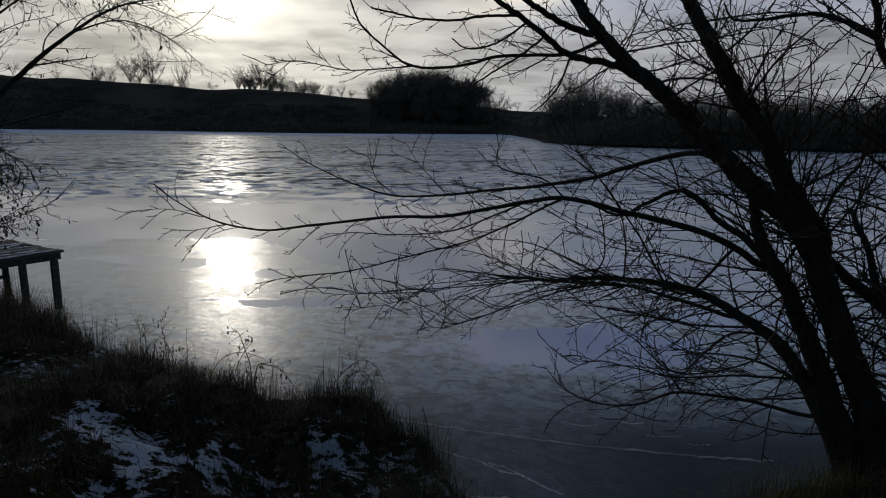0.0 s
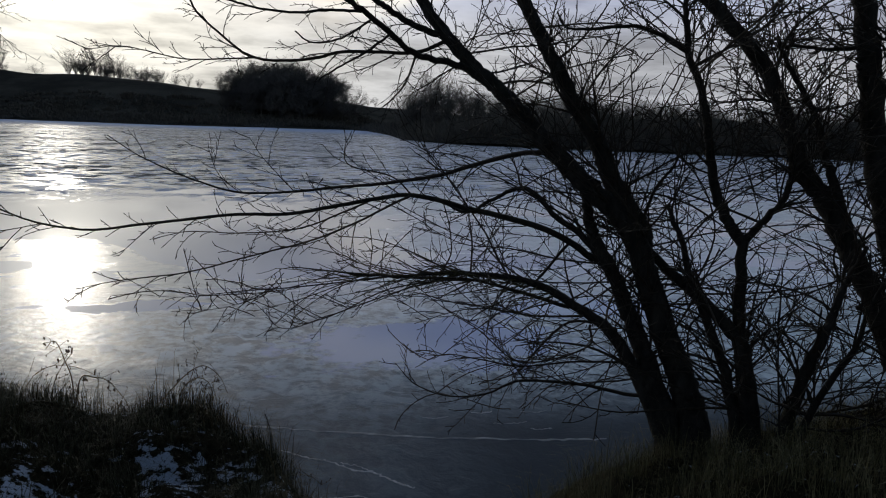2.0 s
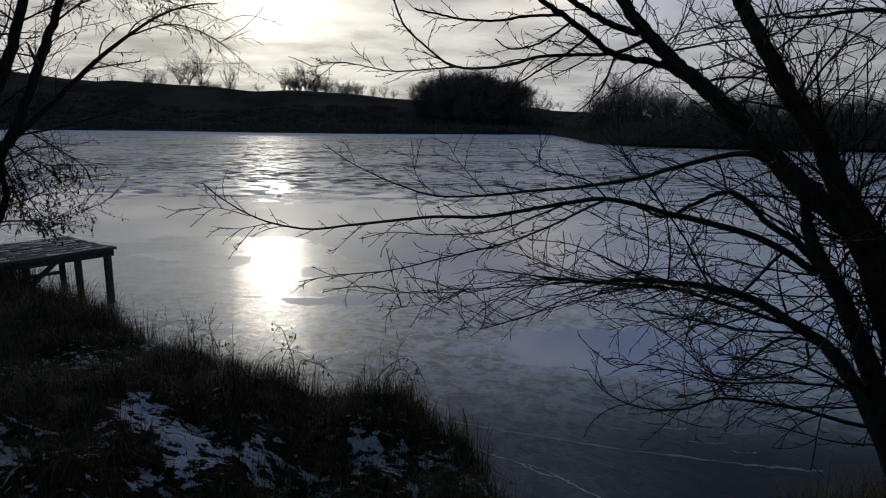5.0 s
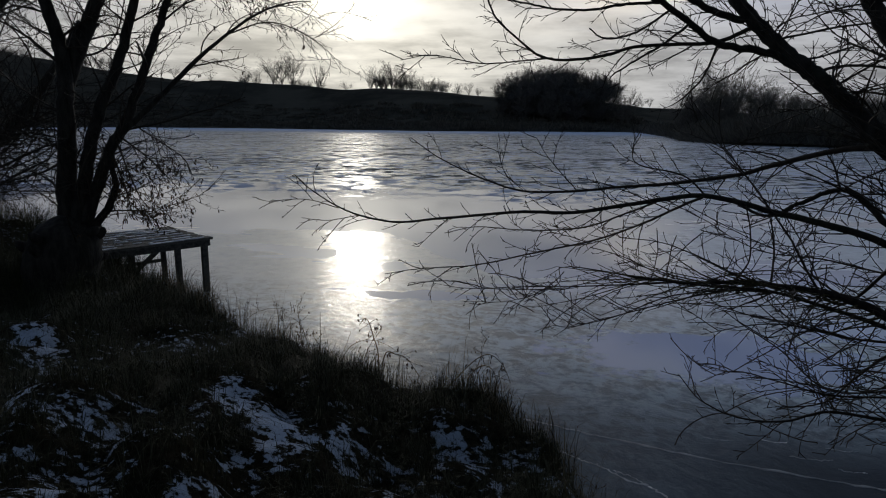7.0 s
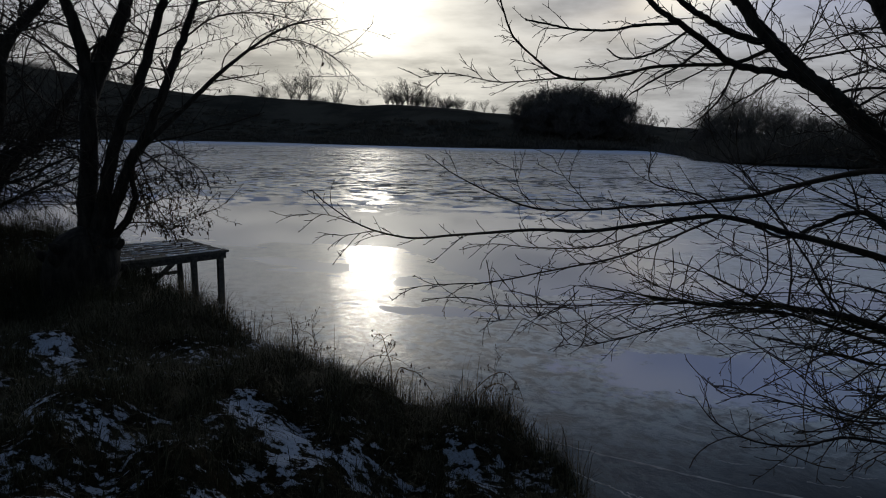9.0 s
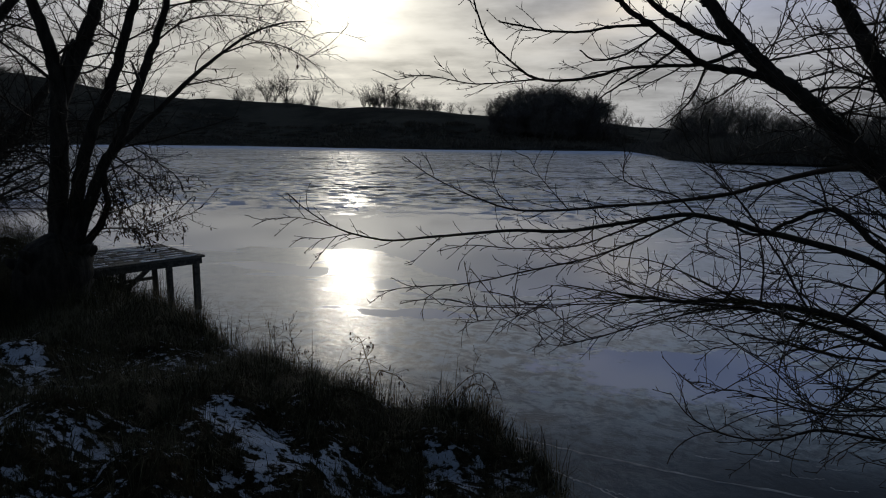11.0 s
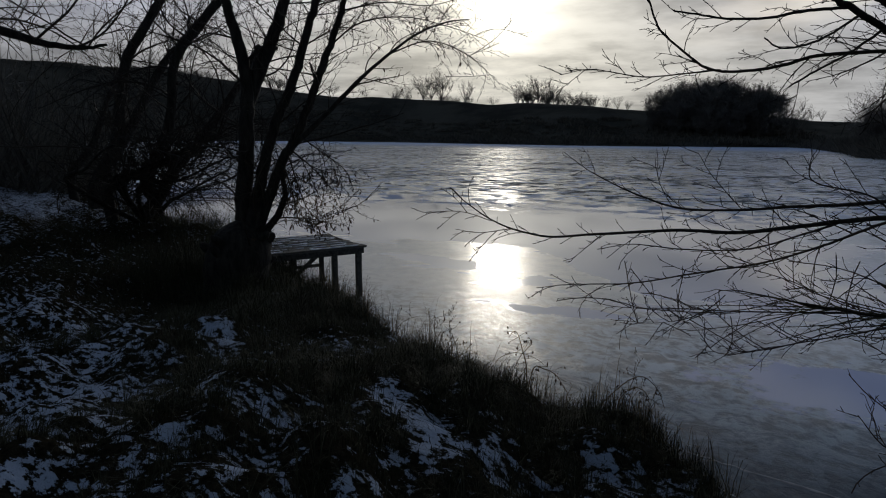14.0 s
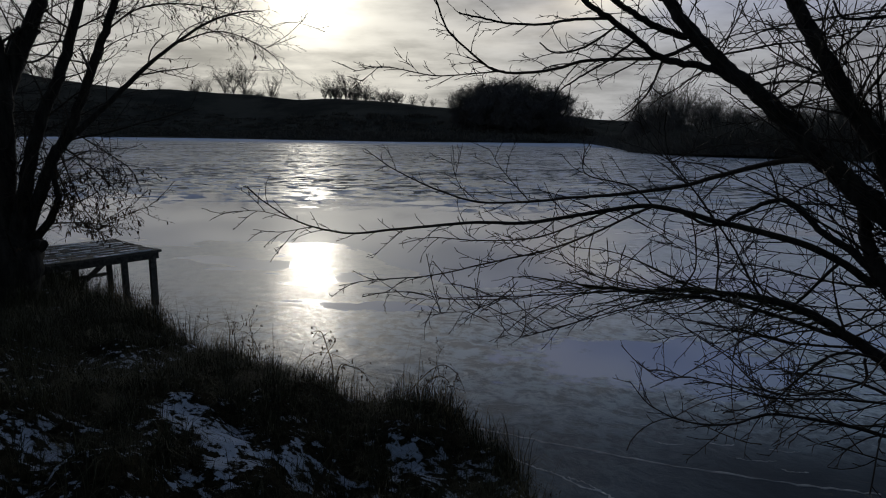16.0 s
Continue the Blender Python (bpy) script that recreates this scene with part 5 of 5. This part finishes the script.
def make_bank_grass():
    def on_left(x, y, d, q):
        clumps = rough_field(x, y, 0.45, 8)
        return (d > 0.02) & (q < np.where(snow_cover(x, y) < 0.34, 0.5 + 0.5 * ease(clumps), 0.14)) & (x < 0.9)

    def tussock(x, y, d, q):
        return (d > 0.02) & (snow_cover(x, y) < 0.20) & (x < 0.9)

    def on_edge(x, y, d, q):
        return (d > -0.02) & (d < 0.75) & (q < np.where(snow_cover(x, y) > 0.36, 0.12, 0.8)) & (x < 0.8)

    def on_right(x, y, d, q):
        return (d > 0.02) & (q < 0.55 + 0.45 * rough_field(x, y, 0.6, 9)) & (x > 0.7)

    make_grass("bank_grass", 60000, (-4.5, 1.0, 1.4, 6.5), 81, 0.08, GREEN, "short dark grass between patches of snow", on_left)
    make_grass("tussock_grass", 2600, (-5.0, 0.9, 1.3, 7.0), 85, 0.17, GREEN, "drooping dark tussocks of old grass on the bank", tussock, 46, 0.075, 1.35)
    make_grass("bank_grass", 2600, (-16, -3.0, 3.0, 15.0), 82, 0.22, GREEN, "dark rough grass on the bank by the jetty", tussock, 26, 0.16, 1.0)
    make_grass("dry_edge_grass", 1100, (-7.5, 0.8, 2.4, 11.0), 83, 0.30, DRY, "dry brown grass along the edge of the bank", on_edge, 16, 0.06, 0.8)
    make_grass("dry_edge_grass", 1700, (-5.6, 0.6, 2.4, 9.0), 86, 0.38, DRY, "tall thin dry stalks along the edge of the bank", on_edge, 3, 0.05, 0.55)
    make_grass("dry_edge_grass", 420, (-5.6, -2.6, 4.8, 8.6), 87, 0.40, DRY, "tall dry grass in front of the jetty", on_edge, 22, 0.09, 0.8)
    make_grass("dry_edge_grass", 40, (-0.80, -0.15, 3.55, 4.25), 90, 0.21, DRY, "thick clump of dry grass on the edge of the bank", on_edge, 60, 0.09, 0.9)
    make_grass("bank_grass", 420, (-10.5, -5.8, 6.3, 10.5), 89, 0.55, GREEN, "tall dark rough growth between the bank willows", lambda x, y, d, q: (d > 0.1) & (d < 2.2), 30, 0.18, 0.9)
    make_grass("bank_grass", 260, (-6.9, -4.9, 5.6, 7.2), 88, 0.42, GREEN, "tall dark grass round the bole of the willow", lambda x, y, d, q: d > 0.05, 30, 0.14, 0.8)
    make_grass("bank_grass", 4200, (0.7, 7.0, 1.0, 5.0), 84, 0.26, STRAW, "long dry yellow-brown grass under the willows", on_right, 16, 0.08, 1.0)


def make_weed(rng, at, height, kind, label):
    """A dry weed: a crooked stem with side stalks and seed heads."""
    weed = thing("dry_weed", label, "weed", at, "dry weeds along the bank")
    b, heads = Build(), Build()
    lean = Vector((rng.gauss(0, 0.25), rng.gauss(0, 0.15), 1.0))
    stem = wander(rng, Vector((0, 0, -0.03)), lean, height, 8, -0.28 if kind == 2 else 0.0, 0.05)
    rr = [0.0026 * (1 - 0.6 * i / 8) for i in range(9)]
    b.tube(stem, rr, 4)
    for k in range(5 if kind else 9):
        i = rng.randrange(3, 9)
        way = Vector((rng.gauss(0, 0.8), rng.gauss(0, 0.8), rng.uniform(0.2, 1.0)))
        stalk = wander(rng, stem[i], way, height * rng.uniform(0.1, 0.3), 4, -0.02, 0.15)
        b.tube(stalk, [0.0016, 0.0014, 0.0012, 0.001, 0.0008], 3)
        for q in range(3):
            p = stalk[rng.randrange(2, 5)]
            o = Vector((rng.gauss(0, 0.004), rng.gauss(0, 0.004), rng.gauss(0, 0.004)))
            heads.tube([p + o, p + o + Vector((0, 0, 0.006)), p + o + Vector((rng.gauss(0, 0.003), 0, 0.013))], [0.001, 0.003, 0.0008], 4)
    top = stem[-1]
    if kind:
        heads.tube([top, top + Vector((0, 0, 0.015)), top + Vector((0.004, 0, 0.035))], [0.0015, 0.005, 0.0015], 5)
    part("stalk", b, DRY, weed)
    part("seed_spray", heads, DEAD_LEAF, weed, "small dark seed heads", kind="stuff")


def make_weeds():
    rng = random.Random(91)
    for k in range(46):
        f = rng.random()
        x = float(np.interp(f, [0, 0.5, 1], [-5.4, -1.6, 0.15])) + rng.gauss(0, 0.08)
        ys = np.linspace(2.2, 10, 400)
        d = shore_distance(np.full(400, x), ys)
        edge = ys[np.argmax(d < rng.uniform(0.15, 0.7))]
        make_weed(rng, (x, edge, land_at(x, edge)), rng.uniform(0.2, 0.5) * (1.35 if k % 3 == 2 else 1.0), k % 3, "thin dry weed with dark seed heads on the bank edge")


def make_bramble(rng, points):
    """A dry arching cane with a few curled scraps of leaf."""
    x, y, z = points[0]
    foot = land_at(x, y)
    bramble = thing("bramble", "dry arching bramble cane with withered leaf scraps", "bramble", (x, y, foot), "brambles on the bank edge")
    line = [p - Vector((x, y, foot)) for p in curve([(x, y, foot - 0.03)] + points[1:], 6)]
    b, scraps = Build(), Build()
    n = len(line) - 1
    b.tube(line, [0.0042 * (1 - 0.65 * i / n) for i in range(n + 1)], 5)
    for k in range(9):
        i = rng.randrange(n // 3, n + 1)
        way = Vector((rng.gauss(0, 1), rng.gauss(0, 1), rng.gauss(0, 0.6)))
        stalk = wander(rng, line[i], way, rng.uniform(0.03, 0.11), 4, -0.05, 0.15)
        b.tube(stalk, [0.0016, 0.0014, 0.0012, 0.001, 0.0008], 3)
        p, size = stalk[-1], rng.uniform(0.006, 0.013)
        down = Vector((rng.gauss(0, 0.4), rng.gauss(0, 0.4), -1)).normalized()
        side = down.orthogonal().normalized()
        scraps.strip([p, p + down * size, p + down * size * 2 + side.cross(down) * size * 0.6], [0.001, size * 0.6, 0.001], side)
    part("cane", b, DRY, bramble)
    part("withered_scrap", scraps, DEAD_LEAF, bramble, "curled brown leaf scraps", kind="stuff")


def make_brambles():
    rng = random.Random(95)
    for points in (
        [(-0.74, 3.76, 0.95), (-0.68, 3.82, 1.07), (-0.58, 3.92, 1.16), (-0.49, 3.97, 1.19), (-0.40, 3.95, 1.13), (-0.35, 3.92, 1.03)],
        [(-1.22, 4.01, 0.99), (-1.24, 4.05, 1.09), (-1.28, 4.08, 1.21), (-1.32, 4.10, 1.31), (-1.35, 4.10, 1.33), (-1.38, 4.08, 1.29)],
        [(-1.23, 3.98, 1.05), (-1.19, 4.02, 1.11), (-1.12, 4.04, 1.12), (-1.04, 4.04, 1.09), (-0.96, 4.03, 0.99)],
        [(-0.62, 3.80, 0.95), (-0.60, 3.84, 1.08), (-0.53, 3.90, 1.14), (-0.46, 3.93, 1.10), (-0.43, 3.92, 1.00)],
    ):
        make_bramble(rng, points)


make_bank_grass()
make_weeds()
make_brambles()
